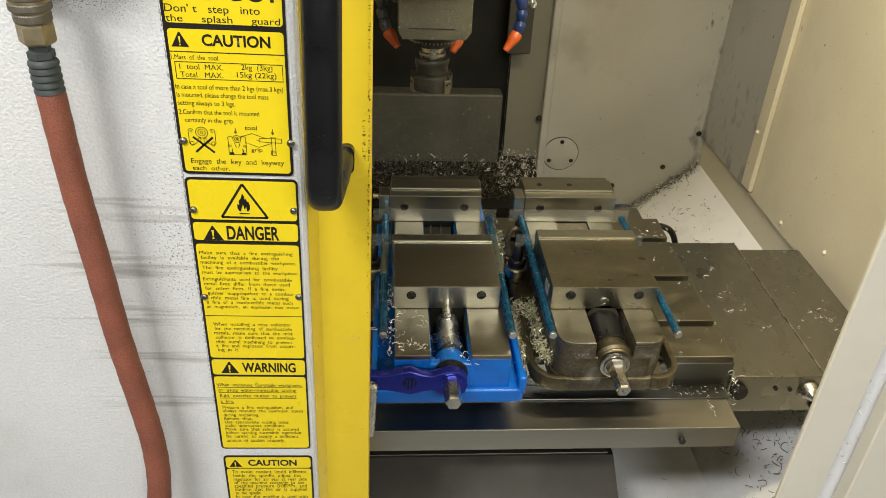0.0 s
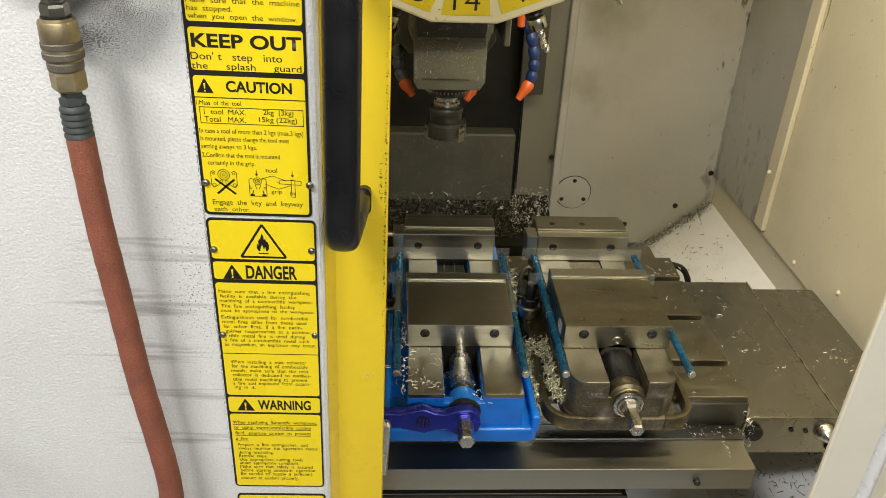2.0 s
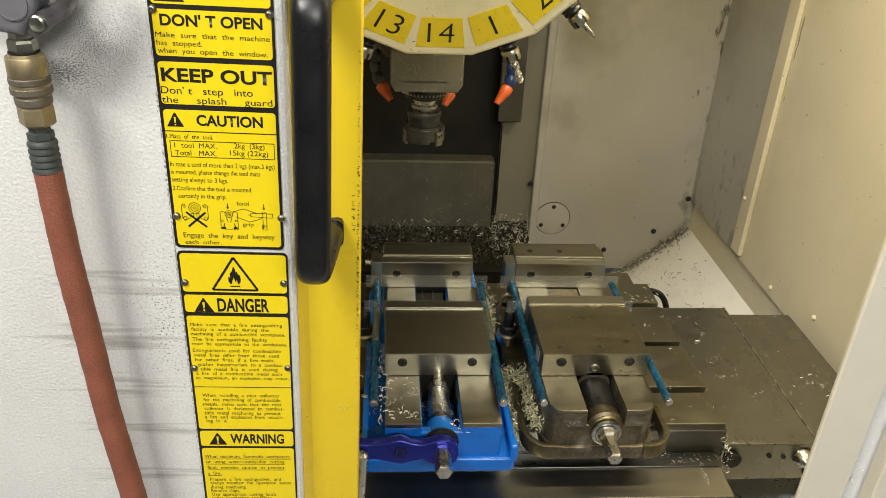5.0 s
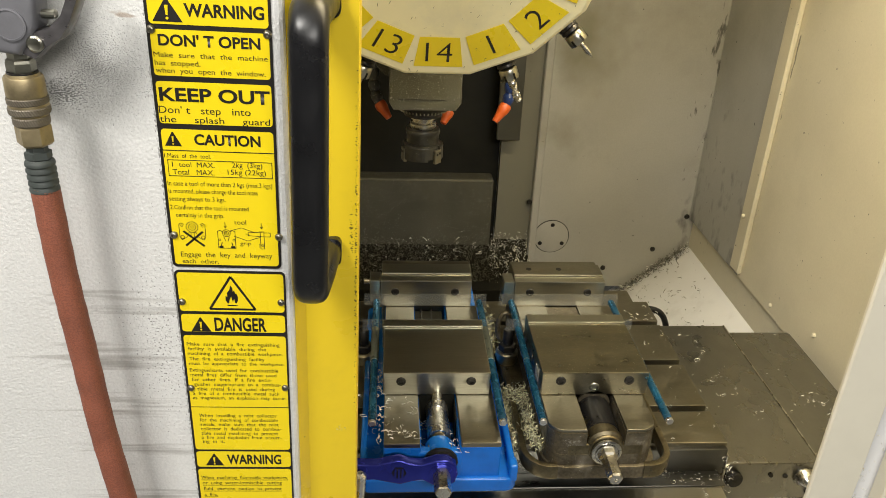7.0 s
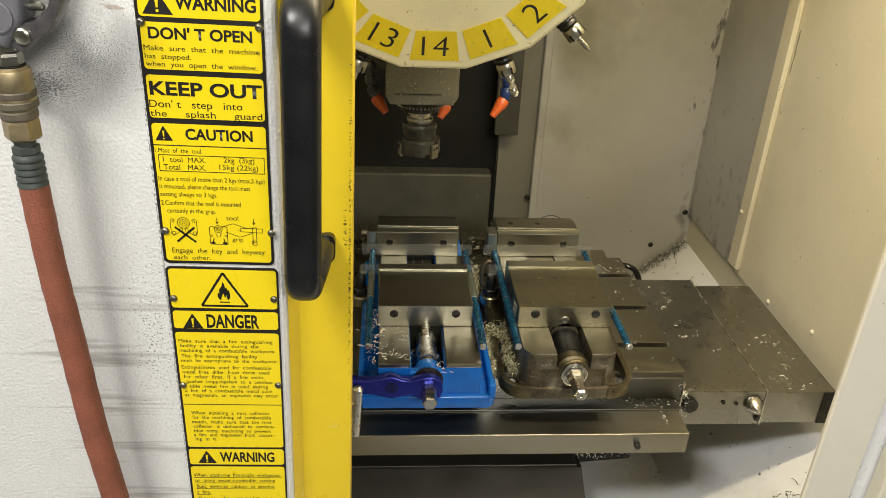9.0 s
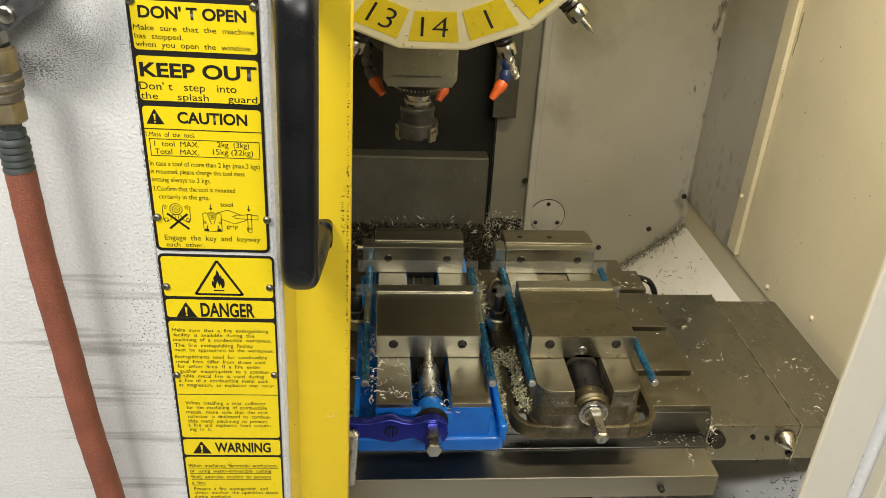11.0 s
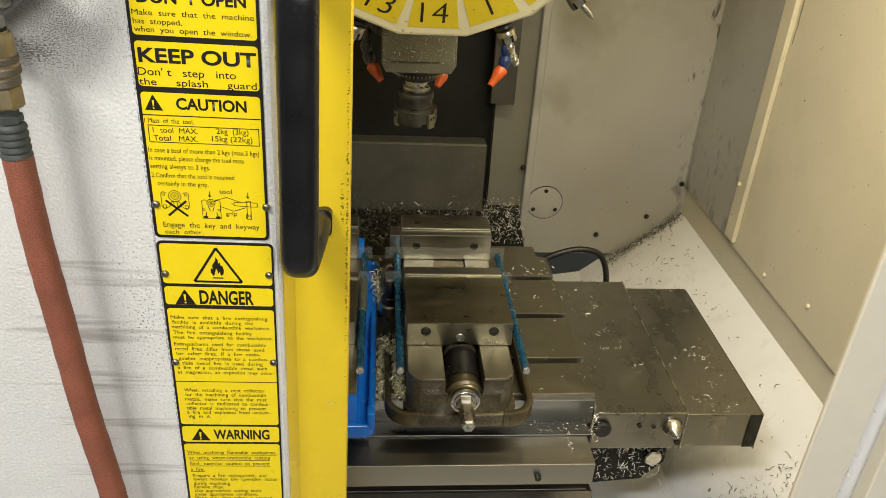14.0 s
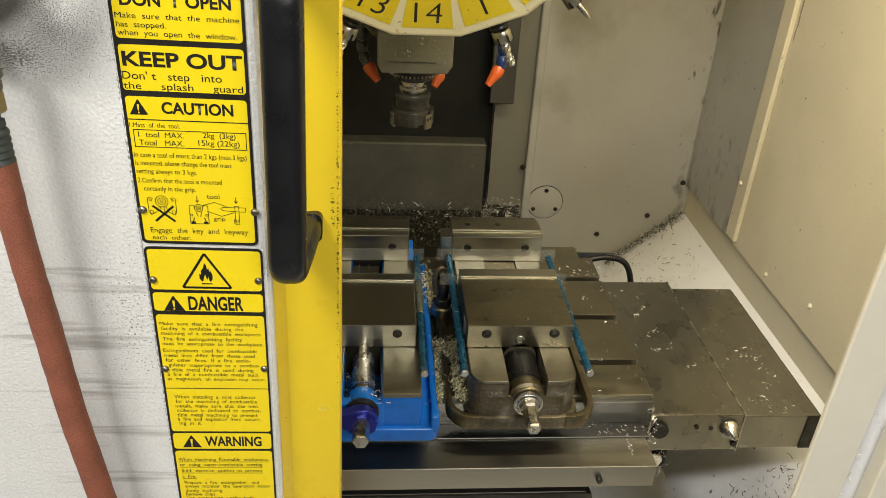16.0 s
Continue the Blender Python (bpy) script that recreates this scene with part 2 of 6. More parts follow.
# black nicks along the door's leading edge
dirt_patch(M_YELLOW, (0.0535, 0.032, 0.06), (0.0032, 0.02, 0.34), 900, (0.30, 1, 1.1), 0.71, (0.03, 0.025, 0.01), 0.95, 0.02)
dirt_patch(M_YELLOW, (0.0500, 0.030, 0.07), (0.0045, 0.02, 0.05), 800, (0.22, 1, 1.2), 0.70, (0.05, 0.04, 0.01), 0.9, 0.03)
# olive grime and painted turret shade high on the back wall beside the column
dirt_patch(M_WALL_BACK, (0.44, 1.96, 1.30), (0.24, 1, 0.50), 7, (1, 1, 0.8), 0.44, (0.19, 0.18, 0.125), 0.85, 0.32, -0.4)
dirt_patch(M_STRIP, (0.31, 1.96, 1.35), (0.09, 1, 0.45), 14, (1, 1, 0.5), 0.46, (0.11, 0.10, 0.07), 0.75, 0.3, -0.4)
# scraped casting on the front of the iron vise
dirt_patch(M_CAST, (-0.045, -0.138, 0.060), (0.040, 0.03, 0.022), 330, (1, 1, 0.8), 0.62, (0.36, 0.34, 0.29), 0.75, 0.1, -0.3)
dirt_patch(M_CAST, (0.050, -0.138, 0.060), (0.030, 0.03, 0.018), 330, (1, 1, 0.8), 0.64, (0.34, 0.315, 0.26), 0.7, 0.1, -0.3)
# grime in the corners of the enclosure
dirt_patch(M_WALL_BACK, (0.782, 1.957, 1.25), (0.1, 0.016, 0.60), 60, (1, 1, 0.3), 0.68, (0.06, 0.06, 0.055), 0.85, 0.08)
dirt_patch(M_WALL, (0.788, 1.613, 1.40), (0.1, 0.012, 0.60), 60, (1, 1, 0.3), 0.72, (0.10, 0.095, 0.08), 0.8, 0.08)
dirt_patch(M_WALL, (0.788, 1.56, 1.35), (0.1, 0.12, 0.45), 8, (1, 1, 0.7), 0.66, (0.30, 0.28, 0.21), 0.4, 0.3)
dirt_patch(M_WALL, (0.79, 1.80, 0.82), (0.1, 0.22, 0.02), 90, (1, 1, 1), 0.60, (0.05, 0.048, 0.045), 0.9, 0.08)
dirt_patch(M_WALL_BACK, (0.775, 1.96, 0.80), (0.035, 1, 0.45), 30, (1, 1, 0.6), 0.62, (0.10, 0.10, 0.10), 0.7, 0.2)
# soft brownish patch mid back wall, then fine grime specks low by the strip
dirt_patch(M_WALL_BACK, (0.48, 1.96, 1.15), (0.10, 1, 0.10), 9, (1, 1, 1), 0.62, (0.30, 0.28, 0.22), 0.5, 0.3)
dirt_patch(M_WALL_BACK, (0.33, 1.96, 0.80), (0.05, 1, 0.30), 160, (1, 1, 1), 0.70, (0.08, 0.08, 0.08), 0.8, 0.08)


def clear_plastic():
    m = bpy.data.materials.new("clear_acrylic")
    m.use_nodes = True
    b = m.node_tree.nodes["Principled BSDF"]
    b.inputs["Base Color"].default_value = (0.45, 0.47, 0.45, 1)
    b.inputs["Roughness"].default_value = 0.12
    b.inputs["Alpha"].default_value = 0.09
    return m


M_CLEAR = clear_plastic()


# ---- mesh helpers ----
def link(name, bm, material, parent=None, label="", smooth=False):
    me = bpy.data.meshes.new(name)
    bm.to_mesh(me)
    bm.free()
    me.materials.append(material)
    if smooth:
        for p in me.polygons:
            p.use_smooth = True
        me.set_sharp_from_angle(angle=radians(38))
    ob = new(name, me)
    if parent:
        ob.parent = parent
    if label:
        ob["label"] = label
    return ob


def part(name, bm, material, parent, label="", smooth=False):
    return link(name, bm, material, parent, label, smooth)


def thing(name, label, category, at=(0, 0, 0), group="", kind=""):
    ob = new(name)
    ob.empty_display_size = 0.02
    ob.matrix_world = pose(*at)
    return tagged(ob, label, category, group, kind)


def add_box(bm, x0, x1, y0, y1, z0, z1, bevel=0.0, seg=1, m=None):
    r = bmesh.ops.create_cube(bm, size=1.0)
    vs = r["verts"]
    for v in vs:
        v.co = Vector(((x0 + x1) / 2 + v.co.x * (x1 - x0), (y0 + y1) / 2 + v.co.y * (y1 - y0), (z0 + z1) / 2 + v.co.z * (z1 - z0)))
    if bevel:
        es = list({e for v in vs for e in v.link_edges})
        res = bmesh.ops.bevel(bm, geom=es, offset=bevel, segments=seg, affect="EDGES", profile=0.6)
        vs = list({v for f in res["faces"] for v in f.verts} | {v for v in vs if v.is_valid})
    if m is not None:
        bmesh.ops.transform(bm, matrix=m, verts=vs)
    return bm


def box(x0, x1, y0, y1, z0, z1, bevel=0.0, seg=1):
    return add_box(bmesh.new(), x0, x1, y0, y1, z0, z1, bevel, seg)


def add_lathe(bm, rings, n=24, m=None):
    """A turned solid about z: rings of (radius, height), closed at both ends."""
    loops = []
    for r, h in rings:
        loops.append([bm.verts.new((r * math.cos(2 * math.pi * i / n), r * math.sin(2 * math.pi * i / n), h)) for i in range(n)])
    for a, b in zip(loops, loops[1:]):
        for i in range(n):
            bm.faces.new((a[i], a[(i + 1) % n], b[(i + 1) % n], b[i]))
    bm.faces.new(list(reversed(loops[0])))
    bm.faces.new(loops[-1])
    if m is not None:
        bmesh.ops.transform(bm, matrix=m, verts=[v for lp in loops for v in lp])
    bmesh.ops.recalc_face_normals(bm, faces=bm.faces)
    return bm


def lathe(rings, n=24, m=None):
    return add_lathe(bmesh.new(), rings, n, m)


def along(a, b):
    """A frame whose z runs from a to b."""
    return Matrix.Translation(a) @ (Vector(b) - Vector(a)).to_track_quat("Z", "Y").to_matrix().to_4x4()


def rod(a, b, r, n=16, bevel=0.0):
    h = (Vector(b) - Vector(a)).length
    rings = [(r, 0), (r, h)] if not bevel else [(r - bevel, 0), (r, bevel), (r, h - bevel), (r - bevel, h)]
    return lathe(rings, n, along(a, b))


def add_prism(bm, pts, axis, lo, hi, bevel=0.0, seg=2):
    """A closed outline of 2D points pushed along an axis."""
    def co(p, d):
        return {"x": (d, p[0], p[1]), "y": (p[0], d, p[1]), "z": (p[0], p[1], d)}[axis]
    a = [bm.verts.new(co(p, lo)) for p in pts]
    b = [bm.verts.new(co(p, hi)) for p in pts]
    n = len(pts)
    fs = [bm.faces.new(a), bm.faces.new(list(reversed(b)))]
    for i in range(n):
        fs.append(bm.faces.new((a[i], b[i], b[(i + 1) % n], a[(i + 1) % n])))
    bmesh.ops.recalc_face_normals(bm, faces=bm.faces)
    if bevel:
        es = list({e for f in fs[:2] for e in f.edges})
        bmesh.ops.bevel(bm, geom=es, offset=bevel, segments=seg, affect="EDGES", profile=0.6)
    return bm


def prism(pts, axis, lo, hi, bevel=0.0, seg=2):
    return add_prism(bmesh.new(), pts, axis, lo, hi, bevel, seg)


def rounded(x0, x1, y0, y1, r, n=5):
    pts = []
    for cx, cy, a0 in ((x1 - r, y1 - r, 0), (x0 + r, y1 - r, 90), (x0 + r, y0 + r, 180), (x1 - r, y0 + r, 270)):
        for i in range(n + 1):
            a = radians(a0 + 90 * i / n)
            pts.append((cx + r * math.cos(a), cy + r * math.sin(a)))
    return pts


def add_tube(bm, pts, r, n=12, closed_ends=True, radii=None):
    """A round tube through the points, smoothed."""
    P = [Vector(p) for p in pts]
    Q = []
    for i in range(len(P) - 1):
        p0, p1, p2, p3 = P[max(i - 1, 0)], P[i], P[i + 1], P[min(i + 2, len(P) - 1)]
        for k in range(6):
            t = k / 6
            Q.append(0.5 * ((2 * p1) + (p2 - p0) * t + (2 * p0 - 5 * p1 + 4 * p2 - p3) * t * t + (3 * p1 - p0 - 3 * p2 + p3) * t ** 3))
    Q.append(P[-1])
    up = Vector((0.31, 0.2, 0.93))
    loops = []
    for i, q in enumerate(Q):
        d = (Q[min(i + 1, len(Q) - 1)] - Q[max(i - 1, 0)]).normalized()
        s = d.cross(up).normalized()
        u = s.cross(d)
        rr = r if radii is None else radii(i / (len(Q) - 1))
        loops.append([bm.verts.new(q + rr * (s * math.cos(2 * math.pi * k / n) + u * math.sin(2 * math.pi * k / n))) for k in range(n)])
    for a, b in zip(loops, loops[1:]):
        for k in range(n):
            bm.faces.new((a[k], a[(k + 1) % n], b[(k + 1) % n], b[k]))
    if closed_ends:
        bm.faces.new(list(reversed(loops[0])))
        bm.faces.new(loops[-1])
    bmesh.ops.recalc_face_normals(bm, faces=bm.faces)
    return bm


def tube(pts, r, n=12, radii=None):
    return add_tube(bmesh.new(), pts, r, n, True, radii)


def lettering(text, material, parent, x0, x1, z, size, depth_y, name="lettering", label="", rot=None, bold=0.0):
    """Printed words from x0 to x1 on the base line z, facing the camera's side (-y)."""
    cu = bpy.data.curves.new("words", "FONT")
    cu.body, cu.size, cu.resolution_u, cu.offset = text, 1.0, 4, bold
    tmp = bpy.data.objects.new("words", cu)
    me = bpy.data.meshes.new_from_object(tmp)
    bpy.data.objects.remove(tmp)
    xs = [v.co.x for v in me.vertices]
    w = max(xs) - min(xs)
    k = size if x1 is None else (x1 - x0) / w
    lo = min(xs)
    if x1 is None:
        x0 -= w * k / 2
    for v in me.vertices:
        v.co = Vector((x0 + (v.co.x - lo) * k, depth_y, z + v.co.y * size))
    if rot is not None:
        me.transform(rot)
    me.name = name
    me.materials.append(material)
    ob = new(name, me)
    ob.parent = parent
    if label:
        ob["label"] = label
    return ob


MOVES_TABLE, MOVES_SADDLE, MOVES_HEAD, MOVES_BAND = [], [], [], []

# ---- machine enclosure ----
XR, YB = 0.788, 1.959      # right wall, back wall
def setting(name, bm, material, label, category="wall", smooth=False):
    return tagged(link(name, bm, material, None, "", smooth), label, category, kind="structure")


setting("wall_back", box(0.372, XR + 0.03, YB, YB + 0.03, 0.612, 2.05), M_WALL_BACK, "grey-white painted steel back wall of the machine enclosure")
# shade is in this panel's paint colour
setting("wall_back_strip", box(0.262, 0.352, YB + 0.006, YB + 0.03, 0.612, 2.05), M_STRIP, "narrow grey painted steel panel beside the column, colour darkened for shade")
setting("trim_back", box(0.352, 0.372, YB - 0.012, YB + 0.02, 0.66, 2.05, 0.003), M_WALL_BACK, "upright painted joint strip on the back wall", "trim")
XW = XR - 0.006            # upper side wall, lapped over the lower one
setting("wall_right", box(XW, XR + 0.03, 0.70, 1.6385, 0.822, 2.05), M_WALL, "cream painted steel side wall of the enclosure")
setting("wall_right_rear", box(XW, XR + 0.03, 1.6395, YB - 0.001, 0.822, 2.05), M_WALL_BACK, "grimy grey painted rear panel of the side wall")
setting("wall_right_low", box(XR + 0.007, XR + 0.034, 0.70, YB - 0.001, 0.60, 0.828), M_WALL, "lower cream side wall under the joint")
setting("trim_right", box(XW - 0.012, XW - 0.0005, 1.617, 1.662, 0.836, 2.05, 0.003), M_WALL, "raised upright joint strip on the side wall", "trim")
setting("wall_left", box(-0.62, -0.59, 0.72, YB + 0.03, 0.30, 2.05), M_WALL, "cream painted steel side wall of the enclosure")
setting("wall_back_left", box(-0.62, -0.20, YB, YB + 0.03, 0.30, 2.05), M_WALL_BACK, "grey-white painted steel back wall beside the column")
setting("ceiling", box(-0.62, XR + 0.03, 0.70, YB + 0.03, 2.05, 2.08), M_WALL, "painted steel roof of the machine enclosure", "ceiling")
# sloping chip pan
FLOOR_X, FLOOR_Z, SLOPE = XR + 0.007, 0.738, 0.813
def pan():
    bm = bmesh.new()
    pts = [(FLOOR_X, FLOOR_Z), (0.545, FLOOR_Z - SLOPE * (FLOOR_X - 0.545)), (-0.62, 0.36), (-0.62, 0.33), (0.56, 0.49), (FLOOR_X, 0.69)]
    return add_prism(bm, pts, "y", 0.70, YB + 0.03)


setting("floor", pan(), M_FLOOR, "white painted sloping chip pan with scattered swarf", "floor")
# column recess
setting("column", box(-0.20, 0.262, YB + 0.035, YB + 0.06, 0.30, 2.05), M_BLACK, "black way cover on the machine column", "way cover")
MOVES_BAND.append(setting("column_band", box(-0.20, 0.246, YB - 0.02, YB + 0.034, 0.62, 0.930, 0.004), mat("dull_grey_band", (0.080, 0.078, 0.060), 0.5, 0.2, vary=0.15, specks=(0.5, 0.48, 0.44), speck_scale=420, speck_cut=0.665), "dull grey telescopic cover plate spattered with chips", "panel"))
setting("column_flange", box(0.240, 0.297, YB - 0.055, YB - 0.04, 1.048, 2.05, 0.002), mat("grey_column_flange", (0.055, 0.054, 0.043), 0.45, 0.2, vary=0.1), "grey flange plate beside the column", "panel")
# right front post with its chip channel
setting("door_post", box(0.4545, 0.510, 0.75, 0.757, 0.30, 2.05, 0.002), M_CREAM, "cream painted upright post of the door opening", "post")
setting("door_post_channel", box(0.508, 0.547, 0.772, 0.78, 0.30, 2.05), M_FLOOR, "recessed channel in the post with chips in it", "channel")
setting("door_post_outer", box(0.545, 0.95, 0.75, 0.772, 0.30, 2.05, 0.002), M_CREAM, "cream painted front panel of the machine", "panel")
setting("front_sill", box(-0.62, 0.4545, 0.76, 0.80, 0.30, 0.62), M_CREAM, "cream painted sill below the door opening", "sill")
setting("machine_base", box(-0.62, 0.95, 0.72, 2.10, 0.0, 0.299, 0.004), M_CREAM, "cream painted base of the machine standing on the floor", "machine base")
lampbox = thing("work_lamp", "slim lamp bar under the enclosure roof", "lamp", (0.33, 0.90, 2.05))
part("housing", box(-0.40, 0.40, -0.05, 0.05, -0.03, 0.0, 0.004), M_STEEL, lampbox)
# shop round the machine
setting("shop_floor", box(-4, 4, -4, 4, -0.06, 0.0), M_CONCRETE, "grey painted concrete shop floor", "floor")
setting("shop_ceiling", box(-4, 4, -4, 4, 3.2, 3.26), M_SHOP, "plain pale shop ceiling", "ceiling")
for nm, b in (("shop_wall_south", (-4, 4, -4.1, -4, 0, 3.2)), ("shop_wall_north", (-4, 4, 4, 4.1, 0, 3.2)), ("shop_wall_west", (-4.1, -4, -4, 4, 0, 3.2)), ("shop_wall_east", (4, 4.1, -4, 4, 0, 3.2))):
    setting(nm, box(*b), M_SHOP, "plain grey shop wall")
for at, tgt in (((-0.75, -0.35, 2.82), (-0.15, 0.9, 1.0)), ((0.8, -2.4, 2.92), (0.3, 0.6, 1.2))):
    lum = thing("ceiling_light", "long white fluorescent luminaire under the shop ceiling", "light")
    lum.matrix_world = look(at, tgt)
    part("housing", box(-0.68, 0.68, -0.2, 0.2, 0.03, 0.09, 0.01), M_SHOP, lum)
    inv = lum.matrix_world.inverted()
    for s in (-0.5, 0.5):
        a = Vector((s, 0, 0.085))
        w = lum.matrix_world @ a
        part("hanger", rod(a, inv @ Vector((w.x, w.y, 3.205)), 0.008, 8), M_STEEL, lum)

# ---- sliding door with stickers ----
DOOR = thing("door_1", "white textured sliding machine door with yellow leading edge", "door", (-0.10, 0.674, 1.30), kind="structure")
DOOR.matrix_world = pose(-0.10, 0.674, 1.30, 0, 1.15, 0)
part("panel", prism(rounded(-1.30, 0.004, 0.0, 0.05, 0.006, 3), "z", -1.0, 0.75), M_DOOR, DOOR)
part("leading_edge", prism([(0.0042, 0.009), (0.012, 0.020), (0.0545, 0.032), (0.0555, 0.034), (0.0555, 0.06), (0.0042, 0.06)], "z", -1.0, 0.75, 0.0005), M_YELLOW, DOOR, "yellow painted leading edge with scratches")

# ---- table, covers, saddle ----
ZT, ZC = 0.896, 0.856
def make_table():
    tb = thing("machine_table", "oily steel T-slot table carrying two vises", "table", (0, 1.19, 0.84))
    y0, z0 = 1.19, 0.84
    # strips between the T-slots
    edges = [0.987, 1.0672, 1.1922, 1.3172, 1.395]
    for i in range(4):
        a = edges[i] + (0.007 if i else 0)
        b = edges[i + 1] - (0.007 if i < 3 else 0)
        part("strip", box(-0.55, 0.4845, a - y0, b - y0, ZT - 0.024 - z0, ZT - z0, 0.0015, 2), M_TABLE, tb)
    part("bed", box(-0.55, 0.483, 0.989 - y0, 1.393 - y0, 0.785 - z0, ZT - 0.0235 - z0, 0.001), M_TABLE, tb)
    part("front_rail", box(-0.55, 0.484, 0.980 - y0, 0.9885 - y0, 0.842 - z0, 0.889 - z0, 0.001), M_RAIL, tb, "smooth dark steel rail along the table front")
    part("rail_foot", box(-0.55, 0.476, 0.950 - y0, 0.9798 - y0, 0.8462 - z0, 0.8482 - z0, 0.0006), M_RAIL, tb, "dark strip between rail and ledge")
    # folded ledge along the front
    led = prism([(0.985 - y0, 0.846 - z0), (0.8945 - y0, 0.8447 - z0), (0.8935 - y0, 0.8440 - z0), (0.8935 - y0, 0.806 - z0), (0.8955 - y0, 0.806 - z0), (0.8955 - y0, 0.8425 - z0), (0.985 - y0, 0.8435 - z0)], "x", -0.55, 0.470)
    part("ledge", led, M_LEDGE, tb, "bent stainless drip ledge along the table front")
    part("ledge_gusset", prism([(0.985 - y0, 0.842 - z0), (0.896 - y0, 0.842 - z0), (0.896 - y0, 0.806 - z0), (0.93 - y0, 0.79 - z0), (0.985 - y0, 0.80 - z0)], "x", 0.466, 0.4685), M_COVER, tb)
    part("end_plate", box(0.4842, 0.4875, 0.978 - y0, 1.03 - y0, 0.825 - z0, 0.878 - z0, 0.001), M_BRIGHT, tb)
    part("bolt", rod((0.388, 0.8935 - y0, 0.823 - z0), (0.388, 0.886 - y0, 0.823 - z0), 0.0048, 12, 0.001), M_BOLT, tb)
    MOVES_TABLE.append(tb)


make_table()


def make_covers():
    cv = thing("way_cover", "brushed stainless telescopic way cover with chips on it", "way cover", (0.62, 1.17, 0.79))
    ox, oy, oz = 0.62, 1.17, 0.79
    part("inner_cover", box(0.488 - ox, 0.6345 - ox, 0.9825 - oy, 1.3655 - oy, 0.788 - oz, ZC + 0.0035 - oz, 0.002, 2), M_COVER, cv)
    part("wiper_lip", box(0.6338 - ox, 0.6362 - ox, 0.981 - oy, 1.3665 - oy, 0.786 - oz, ZC + 0.0042 - oz, 0.0005), M_BRIGHT, cv, "thin bright wiper edge")
    part("outer_cover", box(0.6350 - ox, 0.757 - ox, 0.9835 - oy, 1.347 - oy, 0.790 - oz, ZC - oz, 0.002, 2), M_COVER, cv)
    part("end_strip", box(0.7575 - ox, 0.760 - ox, 0.9855 - oy, 1.345 - oy, 0.792 - oz, ZC - 0.002 - oz, 0.001), M_RUBBER, cv)
    part("end_band", box(0.737 - ox, 0.7572 - ox, 0.9818 - oy, 0.9833 - oy, 0.7895 - oz, ZC - 0.001 - oz, 0.0005), M_BOLT, cv, "dark band at the end of the cover front")
    for x, z in ((0.562, 0.836), (0.585, 0.834)):
        part("bolt", rod((x - ox, 0.9825 - oy, z - oz), (x - ox, 0.9795 - oy, z - oz), 0.0036, 12, 0.0008), M_BOLT, cv)
    part("bolt", rod((0.628 - ox, 0.983 - oy, 0.802 - oz), (0.628 - ox, 0.978 - oy, 0.802 - oz), 0.005, 12, 0.001), M_BOLT, cv)
    part("round_plug", rod((0.503 - ox, 0.9825 - oy, 0.832 - oz), (0.503 - ox, 0.974 - oy, 0.832 - oz), 0.014, 20, 0.002), M_BOLT, cv)
    MOVES_TABLE.append(cv)
    cone = thing("steel_cone", "bright turned steel cone on the cover front", "cone", (0.615, 0.9815, 0.833))
    part("body", lathe([(0.0165, 0.0), (0.0165, 0.003), (0.0045, 0.0215), (0.0028, 0.0225), (0.0028, 0.0245), (0.0018, 0.0255)], 28, along((0, 0, 0), (0, -1, 0))), M_BRIGHT, cone, smooth=True)
    MOVES_TABLE.append(cone)


make_covers()


def make_saddle():
    sd = thing("saddle", "dark saddle with steel front cover under the table", "saddle", (0, 1.2, 0.40))
    oy, oz = 1.2, 0.40
    part("body", box(-0.55, 0.333, 1.022 - oy, 1.36 - oy, 0.42 - oz, 0.78 - oz, 0.004), M_BLACK, sd)
    part("lip", box(-0.55, 0.322, 0.984 - oy, 1.0215 - oy, 0.69 - oz, 0.698 - oz, 0.001), M_SADDLE, sd, "thin dull steel lip")
    part("front_cover", prism([(0.983 - oy, 0.694 - oz), (0.83 - oy, 0.60 - oz), (0.83 - oy, 0.42 - oz), (1.02 - oy, 0.42 - oz), (1.02 - oy, 0.688 - oz)], "x", -0.55, 0.331), M_SADDLE, sd, "oily grey steel way cover")
    part("side_bracket", prism([(0.3335, 0.735 - oz), (0.475, 0.735 - oz), (0.475, 0.690 - oz), (0.44, 0.650 - oz), (0.3335, 0.640 - oz)], "y", 1.05 - oy, 1.13 - oy, 0.003, 2), M_BLACK, sd, "black bracket caked with swarf")
    part("side_pulley", rod((0.449, 1.0495 - oy, 0.708 - oz), (0.449, 1.038 - oy, 0.708 - oz), 0.015, 20, 0.002), M_BRIGHT, sd)
    part("rear_cover", prism([(1.362 - oy, 0.77 - oz), (1.60 - oy, 0.70 - oz), (1.60 - oy, 0.5 - oz), (1.362 - oy, 0.5 - oz)], "x", -0.30, 0.30), M_BLACK, sd)
    MOVES_SADDLE.append(sd)


make_saddle()


# ---- vises on the table ----
def add_cyl_y(bm, x, z, y0, y1, r, n=20):
    return add_lathe(bm, [(r, 0), (r, abs(y1 - y0))], n, along((x, y0, z), (x, y1, z)))


def socket_screw(name, x, y, z, r, parent, material=None):
    """A recessed cap screw that faces -y: a rim round a dark hex socket."""
    bm = bmesh.new()
    add_lathe(bm, [(r, 0), (r, 0.0012), (r * 0.85, 0.002), (r * 0.55, 0.002), (r * 0.5, 0.0002), (r * 0.05, 0.0002)], 18, along((x, y, z), (x, y - 1, z)))
    return part(name, bm, material or M_BOLT, parent, smooth=True)


